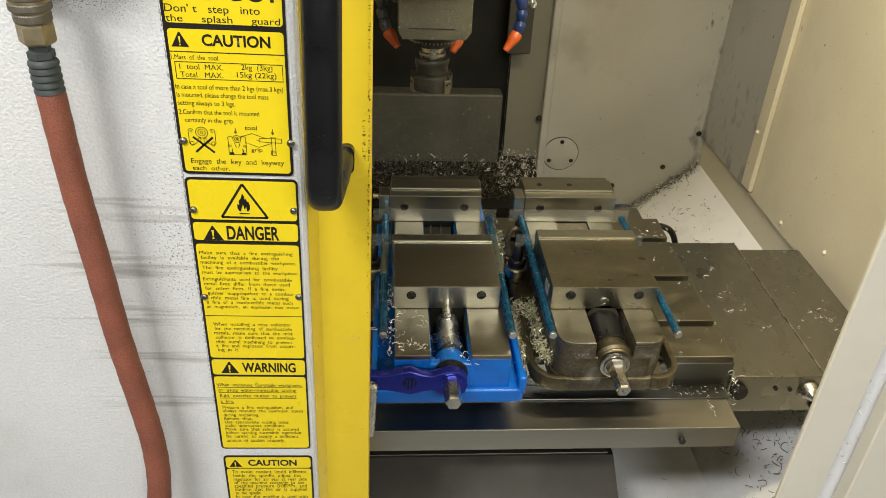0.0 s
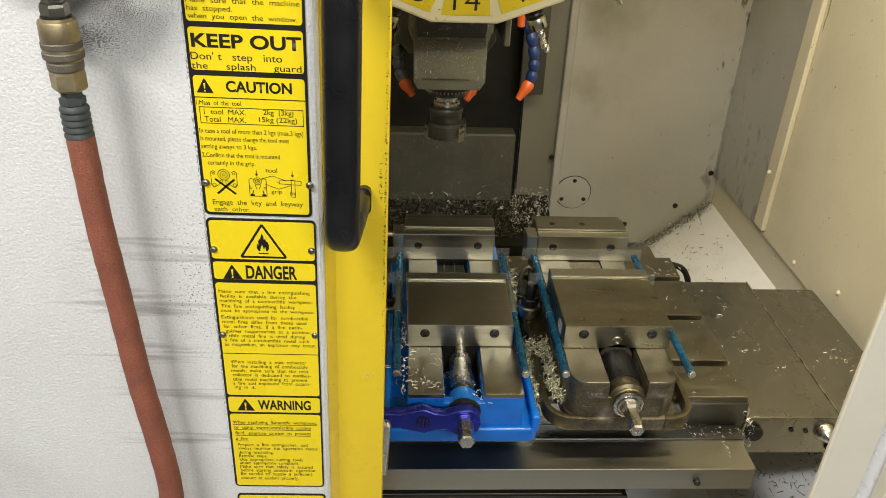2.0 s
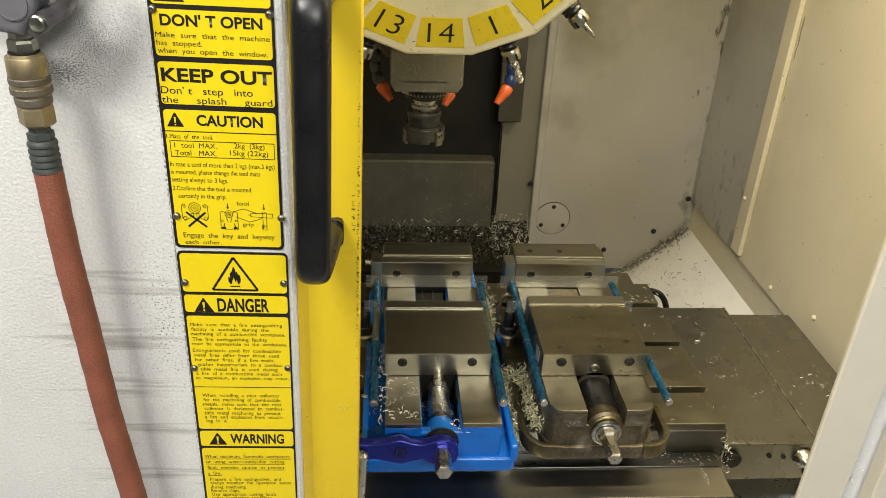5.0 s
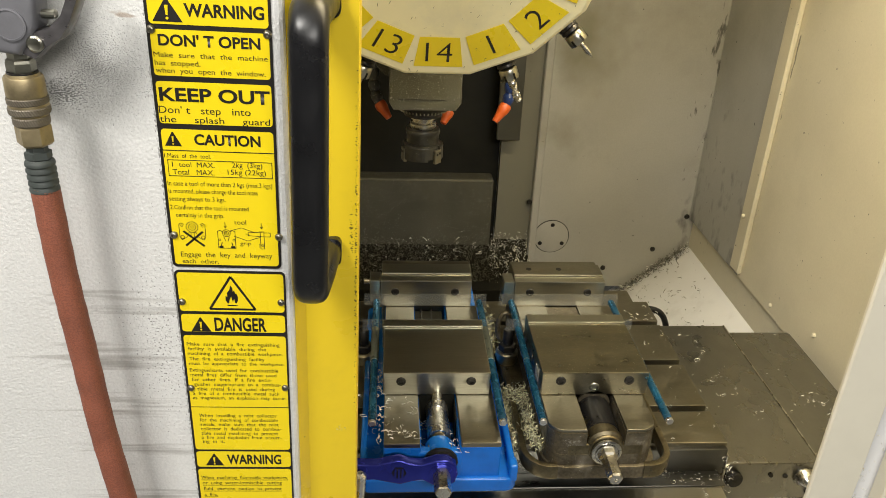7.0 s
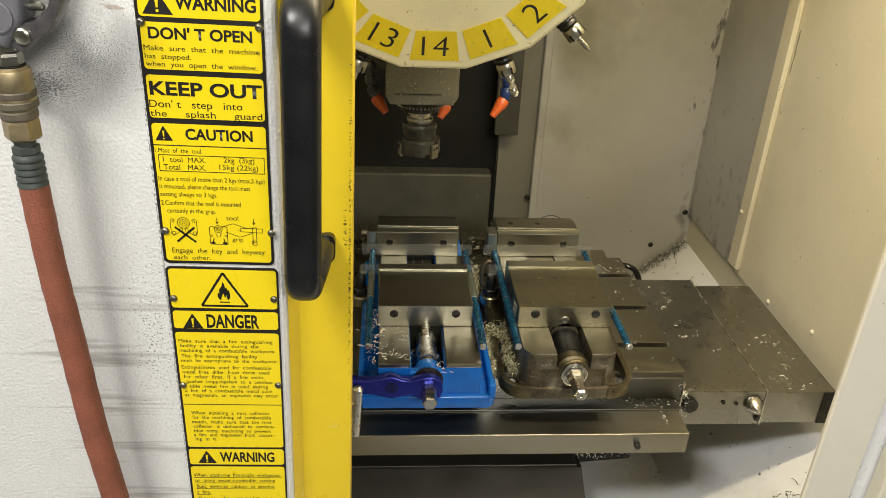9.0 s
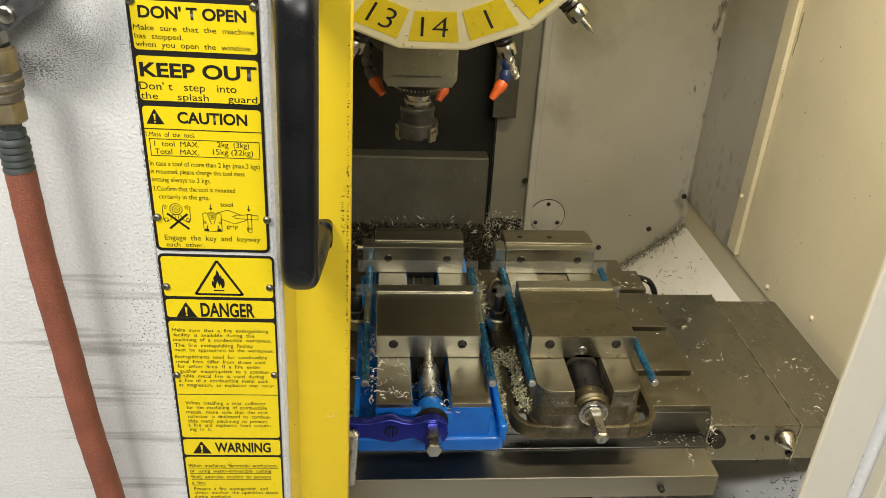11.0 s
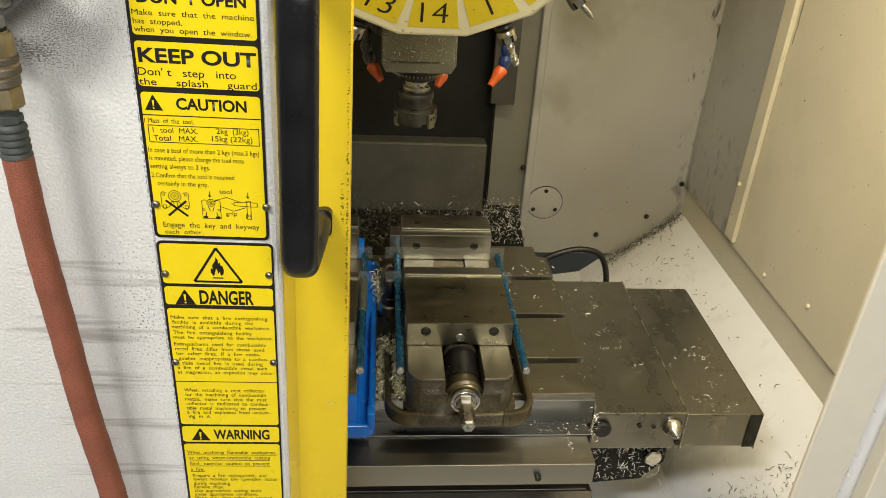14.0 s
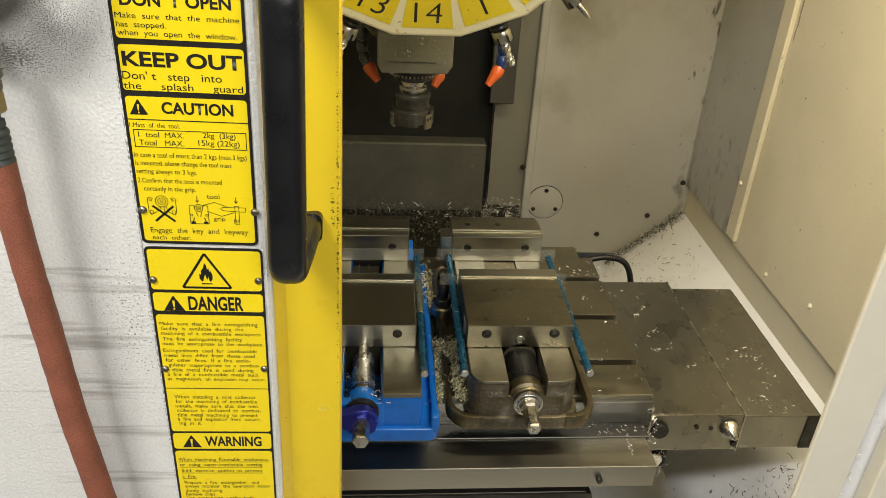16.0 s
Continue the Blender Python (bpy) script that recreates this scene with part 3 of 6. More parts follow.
def vise_blue():
    ox, oy, oz = 0.0495, 1.06, ZT
    v = thing("machine_vise", "blue painted milling vise with ground steel jaws", "vise", (ox, oy, oz), "vises on the table")
    L = lambda x, y, z: (x - ox, y - oy, z - oz)
    # flanged base
    pts = rounded(-0.105, 0.105, 0.893 - oy, 1.335 - oy, 0.014, 4)
    part("base", prism(pts, "z", 0.001, 0.024, 0.004, 3), M_BLUE, v, "glossy blue painted cast base", True)
    bm = bmesh.new()
    add_box(bm, -0.0735, -0.024, 0.899 - oy, 1.33 - oy, 0.02, 0.0745, 0.004, 3)
    add_box(bm, 0.026, 0.081, 0.899 - oy, 1.33 - oy, 0.02, 0.0745, 0.004, 3)
    add_box(bm, -0.05, 0.06, 0.90 - oy, 0.925 - oy, 0.02, 0.056, 0.008, 3)
    add_lathe(bm, [(0.0195, 0), (0.0205, 0.003), (0.0205, 0.026), (0.0195, 0.029)], 28, along((0.0015, 0.926 - oy, 0.0515), (0.0015, 0.80 - oy, 0.0515)))
    add_box(bm, -0.03, 0.032, 0.8985 - oy, 0.912 - oy, 0.02, 0.066, 0.004, 3)
    add_box(bm, -0.04, 0.05, 0.925 - oy, 1.30 - oy, 0.015, 0.030, 0.002)
    part("body", bm, M_BLUE, v, "blue cast body with a channel for the screw", True)
    for x0, x1 in ((-0.1045, -0.0955), (0.0955, 0.1045)):
        part("side_rail", box(x0, x1, 0.8960 - oy, 1.150 - oy, 0.018, 0.036, 0.0035, 3), M_BLUE, v, "", True)
        part("rail_end", box(x0 - 0.0015, x1 + 0.0005, 0.8945 - oy, 0.915 - oy, 0.016, 0.044, 0.004, 3), M_BLUE, v, "", True)
    for x0, x1 in ((-0.0725, -0.0255), (0.0285, 0.0805)):
        part("bed_way", box(x0, x1, 0.8985 - oy, 1.245 - oy, 0.0735, 0.0805, 0.001, 2), M_TABLE, v)
    # movable jaw
    bm = box(-0.0745, 0.0755, 1.0005 - oy, 1.117 - oy, 0.0808, 0.118, 0.0012, 2)
    mj = part("movable_jaw", bm, M_STEEL, v, "ground steel movable jaw with oily top")
    part("jaw_plate", box(-0.0765, 0.0765, 1.1172 - oy, 1.135 - oy, 0.0808, 0.121, 0.001, 2), M_STEEL, v)
    for x in (-0.0495, 0.0487):
        socket_screw("jaw_screw", x, 1.0005 - oy, 0.104, 0.0068, mj)
    # fixed jaw
    fj = part("fixed_jaw", box(-0.0795, 0.072, 1.2635 - oy, 1.298 - oy, 0.02, 0.1325, 0.0015, 2), M_STEEL, v, "ground steel fixed jaw")
    part("jaw_step", box(-0.0790, 0.0715, 1.2983 - oy, 1.320 - oy, 0.02, 0.1270, 0.002, 2), M_TABLE, v)
    part("fixed_jaw_plate", box(-0.081, 0.0705, 1.2417 - oy, 1.2620 - oy, 0.0808, 0.1297, 0.001, 2), M_STEEL, v)
    for x in (-0.0569, 0.0429):
        socket_screw("jaw_screw", x, 1.2417 - oy, 0.109, 0.0068, fj)
    part("side_stop", box(-0.099, -0.0815, 1.243 - oy, 1.275 - oy, 0.085, 0.129, 0.001, 2), M_STEEL, v)
    part("stop_screw", rod(L(-0.0495, 1.258, 1.016), L(-0.060, 1.258, 1.016), 0.005, 14, 0.001), M_BRIGHT, v)
    part("bed_slot", box(-0.033, 0.0215, 1.205 - oy, 1.2405 - oy, 0.04, 0.0720, 0.001), M_BLACK, v)
    for x in (-0.013, 0.004):
        part("slot_rib", box(x - 0.0012, x + 0.0012, 1.205 - oy, 1.2405 - oy, 0.0722, 0.0755), M_BOLT, v)
    # screw with visible thread
    bm = bmesh.new()
    rings = []
    for i in range(31):
        h = 0.001 * i * 2.3
        rings += [(0.0140, h), (0.0160, h + 0.0006), (0.0160, h + 0.0013), (0.0140, h + 0.0021)]
    add_lathe(bm, rings, 20, along((0.0015, 1.004 - oy, 0.058), (0.0015, 0.80 - oy, 0.0585)))
    part("lead_screw", bm, M_BRIGHT, v, "bright threaded lead screw", True)
    # thin black plates stand in for the jaw's shadow in the blue channel
    for x0, x1 in ((-0.0245, -0.0232), (0.0252, 0.0265)):
        part("channel_shade", box(x0, x1, 0.957 - oy, 1.010 - oy, 0.031, 0.0735), M_BLACK, v, "black plate for the jaw's shade on the screw channel wall")
    part("channel_end_shade", box(-0.0232, 0.0252, 1.0005 - oy, 1.004 - oy, 0.031, 0.0805), M_BLACK, v)
    bm = rod(L(0.051, 0.936, 0.9555), L(0.051, 0.905, 0.9550), 0.0105, 20, 0.001)
    add_box(bm, -0.0145, 0.0175, 0.908 - oy, 0.914 - oy, 0.0615, 0.0660, 0.001, 2)
    part("screw_collar", bm, M_BOSS, v, "brass clamp collar on the screw")
    part("nut_pin", rod(L(0.0505, 1.002, 0.975), L(0.0505, 0.985, 0.974), 0.0075, 16, 0.0015), M_BRIGHT, v)
    part("thrust_ring", lathe([(0.0225, 0), (0.0225, 0.003), (0.019, 0.004), (0.019, 0.0075), (0.0125, 0.0085)], 26, along(L(0.051, 0.8965, 0.9495), L(0.051, 0.8, 0.9495))), M_BOLT, v, smooth=True)
    part("hex_end", lathe([(0.0085, 0), (0.011, 0.002), (0.011, 0.052), (0.0095, 0.054)], 6, along(L(0.051, 0.889, 0.9495), L(0.051, 0.80, 0.953))), M_BRIGHT, v, "bright hexagonal screw end")
    MOVES_TABLE.append(v)


vise_blue()


def one_round(x0, x1, y0, y1, r, side, n=7):
    """A strip with one rounded front corner, on its outer side."""
    if side < 0:
        arc = [(x0 + r - r * math.cos(radians(90 * i / n)), y0 + r - r * math.sin(radians(90 * i / n))) for i in range(n + 1)]
        return [(x0, y1)] + arc + [(x1, y0), (x1, y1)]
    arc = [(x1 - r + r * math.sin(radians(90 * i / n)), y0 + r - r * math.cos(radians(90 * i / n))) for i in range(n + 1)]
    return [(x0, y1), (x0, y0)] + arc + [(x1, y1)]


def vise_iron():
    ox, oy, oz = 0.274, 1.06, ZT
    v = thing("machine_vise", "dark oily cast-iron milling vise with worn steel jaws", "vise", (ox, oy, oz), "vises on the table")
    L = lambda x, y, z: (x - ox, y - oy, z - oz)
    # base flange with open side slots
    part("base_plate", prism(rounded(-0.080, 0.080, 0.915 - oy, 1.335 - oy, 0.03, 6), "z", 0.001, 0.022, 0.003, 2), M_CAST, v, "", True)
    for s in (-1, 1):
        rim = [(s * 0.1065, 1.15 - oy), (s * 0.1065, 0.975 - oy)] + [(s * (0.0685 + 0.038 * math.cos(radians(a))), 0.955 - oy - 0.040 * math.sin(radians(a))) for a in range(0, 91, 10)] + [(s * 0.06, 0.915 - oy), (s * 0.06, 0.925 - oy)]
        rim += [(s * (0.0685 + 0.029 * math.cos(radians(a))), 0.956 - oy - 0.031 * math.sin(radians(a))) for a in range(90, -1, -10)] + [(s * 0.0975, 1.15 - oy)]
        part("flange_rail", prism(rim, "z", 0.001, 0.0235, 0.0025, 2), M_BOSS, v, "worn cast rim of the base flange", True)
        part("flange_lug", prism(rounded(min(s * 0.072, s * 0.110), max(s * 0.072, s * 0.110), 1.11 - oy, 1.27 - oy, 0.012, 4), "z", 0.001, 0.022, 0.004, 2), M_BOSS, v, "", True)
    bm = prism(rounded(-0.0775, 0.0725, 0.920 - oy, 1.33 - oy, 0.026, 7), "z", 0.012, 0.040, 0.0)
    add_prism(bm, one_round(-0.0765, -0.0245, 0.921 - oy, 1.33 - oy, 0.024, -1), "z", 0.036, 0.0755)
    add_prism(bm, one_round(0.0285, 0.0725, 0.921 - oy, 1.33 - oy, 0.024, 1), "z", 0.036, 0.0755)
    part("body", bm, M_CAST, v, "scraped cast-iron body", False)
    for x0, x1 in ((-0.0755, -0.0250), (0.0290, 0.0715)):
        part("bed_way", prism(one_round(x0, x1, 0.9225 - oy, 1.245 - oy, 0.022, -1 if x0 < 0 else 1), "z", 0.0757, 0.0805, 0.0008), M_TABLE, v)
    part("screw_cover", lathe([(0.0245, 0), (0.0245, 0.060)], 28, along(L(0.2765, 1.004, 0.951), L(0.2765, 0.9, 0.947))), M_RUBBER, v, "black screw cover tube", True)
    bm = bmesh.new()
    add_lathe(bm, [(0.0240, 0), (0.0252, 0.002), (0.0252, 0.026), (0.0235, 0.0285)], 30, along((0.0035, 0.948 - oy, 0.0465), (0.0035, 0.80 - oy, 0.0465)))
    add_box(bm, -0.05, 0.055, 0.9203 - oy, 0.948 - oy, 0.016, 0.056, 0.004, 2)
    part("bearing_boss", bm, M_BOSS, v, "", True)
    part("screw_collar", lathe([(0.0235, -0.012), (0.0262, -0.010), (0.0262, -0.001), (0.0248, 0.004), (0.0248, 0.016), (0.0266, 0.021), (0.0262, 0.026), (0.0225, 0.029)], 32, along(L(0.2765, 0.951, 0.9462), L(0.2770, 0.8, 0.945))), M_BOSS, v, "", True)
    part("bearing_ring", lathe([(0.0205, 0), (0.0205, 0.003), (0.0185, 0.004), (0.0165, 0.004), (0.016, 0.001), (0.0150, 0.001), (0.0150, 0.005), (0.011, 0.006)], 30, along(L(0.2775, 0.918, 0.9425), L(0.2775, 0.8, 0.9425))), M_BRIGHT, v, "bright bearing ring", True)
    part("hex_end", lathe([(0.0135, 0), (0.0135, 0.008), (0.0105, 0.011), (0.0105, 0.044), (0.0085, 0.047), (0.0035, 0.047), (0.002, 0.044)], 6, along(L(0.2775, 0.9135, 0.9425), L(0.2782, 0.80, 0.9375))), M_BRIGHT, v, "bright hexagonal screw end")
    bm = box(-0.0765, 0.0765, 0.9985 - oy, 1.128 - oy, 0.0808, 0.1185, 0.0012, 2)
    mj = part("movable_jaw", bm, M_JAW, v, "worn steel movable jaw with brownish top")
    part("jaw_plate", box(-0.0770, 0.0765, 1.1283 - oy, 1.150 - oy, 0.0808, 0.1215, 0.001, 2), M_STEEL, v)
    part("jaw_arch", lathe([(0.024, 0), (0.024, 0.004)], 28, along(L(0.2765, 1.0025, 0.959), L(0.2765, 0.9, 0.959))), M_CAST, v)
    for x, z in ((-0.049, 0.105), (0.049, 0.1055), (0.0, 0.094)):
        socket_screw("jaw_screw", x, 0.9985 - oy, z, 0.0072, mj, M_BOLT if z > 0.1 else M_STEEL)
    fj = part("fixed_jaw", box(-0.0800, 0.0735, 1.2635 - oy, 1.300 - oy, 0.02, 0.1310, 0.0015, 2), M_TABLE, v, "worn steel fixed jaw")
    part("jaw_step", box(-0.0795, 0.0732, 1.3003 - oy, 1.322 - oy, 0.02, 0.1255, 0.002, 2), M_TABLE, v)
    for x in (-0.052, 0.0):
        part("tapped_hole", lathe([(0.0048, 0), (0.0048, 0.0005), (0.0030, 0.0005), (0.0028, 0.0001)], 16, along((x, 1.282 - oy, 0.1310), (x, 1.282 - oy, 1.0))), M_BOLT, v)
    part("fixed_jaw_plate", box(-0.0805, 0.0735, 1.2437 - oy, 1.2620 - oy, 0.0808, 0.1275, 0.001, 2), M_STEEL, v)
    for x in (-0.0540, 0.0447):
        socket_screw("jaw_screw", x, 1.2437 - oy, 0.1075, 0.0068, fj)
    part("side_stop", box(-0.099, -0.0815, 1.243 - oy, 1.275 - oy, 0.085, 0.127, 0.001, 2), M_STEEL, v)
    for i in range(3):
        bm = bmesh.new()
        add_box(bm, -0.0004, 0.0004, -0.0022, 0.0022, -0.012, 0.012, m=pose(-0.0770, 1.022 + i * 0.009 - oy, 0.097 - i * 0.002, 12 - i * 6, 0, 0))
        part("paint_mark", bm, M_SHOP, mj, "white paint-marker stroke")
    part("bed_plate", box(-0.028, 0.028, 1.19 - oy, 1.243 - oy, 0.07, 0.0795, 0.001), M_CAST, v)
    MOVES_TABLE.append(v)


vise_iron()


def keeper(xc, x0, x1, two_tone):
    """A pair of clear stop plates held by slim rods along the vise."""
    oy, oz = 1.08, 0.99
    k = thing("part_stop", "clear plastic stop plates on blue anodised rods across the vise", "stop", (xc, oy, oz), "stops on the vises")
    for y, z0, z1 in ((1.2365, -0.008, 0.0135), (1.1525, -0.003, 0.0165)):
        part("clear_plate", box(x0 - 0.020 - xc, x1 + 0.012 - xc, y - 0.0008 - oy, y + 0.0008 - oy, z0, z1), M_CLEAR, k)
    for x in (x0, x1):
        r = part("rod", rod((x - xc, 0.926 - oy, 0.0), (x - xc, 1.234 - oy, 0.0), 0.0054, 16, 0.0005), M_ROD, k, "blue anodised aluminium rod")
        part("rod_tip", rod((x - xc, 0.921 - oy, 0.0), (x - xc, 0.9262 - oy, 0.0), 0.0053, 16, 0.0008), M_ALU, r, "bare bright rod tip")
        part("joint", rod((x - xc, 1.062 - oy, 0.0), (x - xc, 1.0635 - oy, 0.0), 0.0057, 16), M_ALU, r)
        if two_tone:
            part("sleeve", rod((x - xc, 1.064 - oy, 0.0), (x - xc, 1.150 - oy, 0.0), 0.0060, 16, 0.0005), mat("worn_rod_sleeve", (0.17, 0.19, 0.16), 0.35, 0.6, vary=0.25, scale=40), r, "worn greenish metal sleeve")
    MOVES_TABLE.append(k)


keeper(0.0475, -0.0385, 0.1335, True)
keeper(0.272, 0.1875, 0.3585, False)


def wrench():
    ox, oy, oz = 0.051, 0.880, 0.9478
    w = thing("vise_wrench", "dark blue anodised vise wrench hanging on the screw end", "wrench", (ox, oy, oz))
    w.matrix_world = pose(ox, oy, oz, -6, 2, 0)
    pts = [(0.018, -0.012), (0.021, 0.0), (0.018, 0.013), (0.007, 0.021), (-0.008, 0.0205), (-0.026, 0.0135), (-0.040, 0.015), (-0.055, 0.0205), (-0.070, 0.0165),
           (-0.085, 0.0125), (-0.125, 0.0135), (-0.20, 0.014), (-0.20, -0.012), (-0.125, -0.0115), (-0.085, -0.010), (-0.068, -0.0135), (-0.052, -0.0165), (-0.038, -0.012),
           (-0.024, -0.009), (-0.010, -0.017), (0.006, -0.0205)]
    part("handle", prism(pts, "y", -0.008, 0.008, 0.0025, 3), M_NAVY, w, "waisted blue anodised bar", True)
    part("hub_ring", lathe([(0.0165, 0), (0.0165, 0.0015), (0.0125, 0.0015)], 28, along((0, -0.008, 0), (0, -0.1, 0))), M_NAVY, w, smooth=True)
    part("hex_hole", lathe([(0.0095, 0), (0.0095, 0.0006)], 6, along((-0.0545, -0.0082, 0.002), (-0.0545, -0.1, 0.002))), M_BLACK, w, "dark hexagonal hole")
    for a in range(3):
        b = bmesh.new()
        add_box(b, -0.0012, 0.0012, -0.0004, 0.0004, -0.0075, 0.0075)
        bmesh.ops.transform(b, matrix=pose(-0.0545 + (a - 1) * 0.0045, -0.0094, 0.001), verts=b.verts)
        part("hole_ridge", b, M_NAVY, w)
    part("grip", rod((-0.103, -0.022, 0.012), (-0.106, -0.026, -0.070), 0.0080, 20, 0.004), M_ALU, w, "round bare aluminium grip", True)
    MOVES_TABLE.append(w)


wrench()


def clamp_stud(x, y):
    s = thing("clamp_stud", "oily steel stud and nut clamping a vise to the table", "clamp", (x, y, ZT + 0.030), "clamp studs")
    part("washer", lathe([(0.0165, -0.008), (0.0185, 0.002), (0.0185, 0.010), (0.016, 0.0125)], 24), M_STEEL, s, "", True)
    part("nut", lathe([(0.0135, 0.0125), (0.0145, 0.0135), (0.0145, 0.024), (0.013, 0.0255)], 6), M_BOLT, s)
    part("stud", lathe([(0.0085, 0.024), (0.0085, 0.050), (0.007, 0.052)], 16), M_BOLT, s, "", True)
    if x > 0:
        ring = [(0.012 * math.sin(a), 0.040 - 0.012 * math.cos(a) * 0.3, 0.030 - 0.026 * math.cos(a)) for a in [i * math.pi / 8 for i in range(17)]]
        part("eye", tube(ring, 0.0042, 10), M_CAST, s, "dark cast eye behind the stud", True)
    MOVES_TABLE.append(s)


clamp_stud(0.176, 1.168)
clamp_stud(-0.058, 1.168)


# ---- spindle head ----
def spindle_head():
    ax, ay = 0.034, 1.300
    h = thing("spindle_head", "grimy dark spindle head covered with fine chips", "spindle head", (ax, ay, 1.306))
    oz = 1.31
    # lower snout, tapered shoulders, wide upper body
    bm = prism([(-0.054, 1.328 - oz), (-0.047, 1.316 - oz), (0.047, 1.316 - oz), (0.055, 1.328 - oz), (0.055, 1.395 - oz), (-0.054, 1.395 - oz)], "y", -0.050, 0.06, 0.006, 2)
    part("snout", bm, M_HEAD, h, "", True)
    bm = prism([(-0.056, 1.393 - oz), (0.056, 1.393 - oz), (0.062, 1.415 - oz), (0.062, 1.44 - oz), (0.077, 1.462 - oz), (0.077, 1.80 - oz), (-0.074, 1.80 - oz), (-0.074, 1.462 - oz), (-0.062, 1.44 - oz), (-0.062, 1.41 - oz)], "y", -0.058, 0.10, 0.004, 2)
    part("housing", bm, M_HEAD, h, "", True)
    bm = prism([(-0.050, 1.400 - oz), (0.050, 1.400 - oz), (0.054, 1.44 - oz), (0.066, 1.464 - oz), (0.066, 1.79 - oz), (-0.060, 1.79 - oz), (-0.060, 1.464 - oz), (-0.052, 1.44 - oz)], "y", -0.064, -0.0575, 0.002, 2)
    part("front_cover", bm, mat("dark_head_cover", (0.013, 0.012, 0.009), 0.4, vary=0.3, scale=8, specks=(0.5, 0.48, 0.44), speck_scale=210, speck_cut=0.72), h, "smooth dark front cover", True)
    bm = prism([(-0.0975, 0.50), (-0.0975, 0.097), (-0.080, 0.083), (-0.074, 0.053), (-0.060, 0.038), (0.060, 0.038), (0.076, 0.06), (0.077, 0.50)], "y", 0.03, 0.20, 0.005, 2)
    part("rear_housing", bm, M_HEAD, h, "wide rear casting caked with chips", True)
    part("snout_seam", box(-0.040, 0.030, -0.0512, -0.0500, 1.3335 - oz, 1.3345 - oz), M_BOLT, h)
    part("nose", lathe([(0.050, 0.012), (0.036, -0.004), (0.030, -0.008), (0.030, -0.013), (0.022, -0.016)], 32), M_BOLT, h, "", True)
    bm = bmesh.new()
    for i in range(40):
        add_box(bm, -0.0008, 0.0008, 0.0340, 0.0385, -0.0045, 0.0030, m=pose(0, 0, 0, 0, 0, i * 9))
    part("nose_ring", bm, M_STEEL, h, "toothed ring round the spindle nose")
    part("side_plate", box(0.0785, 0.088, -0.05, 0.06, 1.385 - oz, 1.80 - oz, 0.002), M_TABLE, h)
    part("side_bar", box(0.0885, 0.098, -0.01, 0.03, 1.468 - oz, 1.80 - oz, 0.002), M_STEEL, h)
    # coolant pipe with elbow and riser
    part("pipe", rod((0.098, 0.0, 1.470 - oz), (0.180, 0.0, 1.474 - oz), 0.0085, 16), M_PIPE, h, "dull grey coolant pipe", True)
    part("elbow", tube([(0.172, 0, 1.4735 - oz), (0.186, 0, 1.475 - oz), (0.193, 0, 1.482 - oz), (0.194, 0, 1.497 - oz)], 0.0115, 16), M_PIPE, h, "dull grey elbow", True)
    part("riser", tube([(0.194 + 0.011 * min(1, k / 12), 0, 1.495 + 0.0102 * k - oz) for k in range(31)], 0.0090, 14, lambda t: 0.0090 + (0.0014 * math.sin(t * 110) ** 2 if 0.03 < t < 0.33 else 0.0)), M_CABLE, h, "black ribbed hose", True)
    MOVES_HEAD.append(h)

    def nozzle(name_label, pts, tip, hose=None):
        n = thing("coolant_nozzle", name_label, "nozzle", (ax, ay, oz - 0.014), "coolant nozzles")
        P = [Vector(p) for p in pts]
        for a, b in zip(P, P[1:]):
            d = (b - a).length
            part("segment", lathe([(0.0062, 0), (0.0092, d * 0.25), (0.0096, d * 0.55), (0.0072, d * 0.95), (0.005, d)], 14, along(a, b)), hose or M_HOSEBLUE, n, "", True)
        a, b = P[-1], Vector(tip)
        d = (b - a).length
        part("tip", lathe([(0.0085, 0), (0.0100, d * 0.12), (0.0100, d * 0.34), (0.0082, d * 0.5), (0.0052, d), (0.0038, d), (0.0035, d * 0.8)], 16, along(a, b)), M_ORANGE, n, "orange plastic tip", True)
        MOVES_HEAD.append(n)

    nozzle("dark blue segmented coolant hose with orange tip", [(0.115, 0.045, 0.126), (0.123, 0.045, 0.104), (0.131, 0.045, 0.083), (0.138, 0.045, 0.062), (0.1415, 0.045, 0.040), (0.1415, 0.045, 0.022), (0.138, 0.045, 0.002)], (0.1187, 0.035, -0.024))
    nozzle("chip-caked segmented coolant hose with orange tip", [(-0.063, 0.05, 0.099), (-0.073, 0.05, 0.079), (-0.079, 0.05, 0.057), (-0.079, 0.05, 0.037), (-0.077, 0.05, 0.019), (-0.070, 0.05, 0.000)], (-0.0533, 0.040, -0.023), mat("chip_caked_hose", (0.05, 0.055, 0.058), 0.5, vary=0.35, scale=60, bump=0.0006, bump_scale=400, specks=(0.5, 0.5, 0.45), speck_scale=500, speck_cut=0.64))
    nozzle("short coolant hose with orange tip behind the spindle", [(0.040, 0.082, 0.04), (0.046, 0.080, 0.01), (0.046, 0.074, -0.018)], (0.036, 0.062, -0.037))
    part_orange = thing("hose_plug", "small orange plug on the side plate", "plug", (ax + 0.108, ay - 0.005, 1.412))
    part("plug", rod((0, 0, -0.012), (0, 0, 0.012), 0.006, 12, 0.001), M_ORANGE, part_orange)
    MOVES_HEAD.append(part_orange)

    # face mill in the spindle
    c = thing("face_mill", "oil-dark steel face mill with wide lobes in the spindle", "cutter", (ax, ay, 1.221))
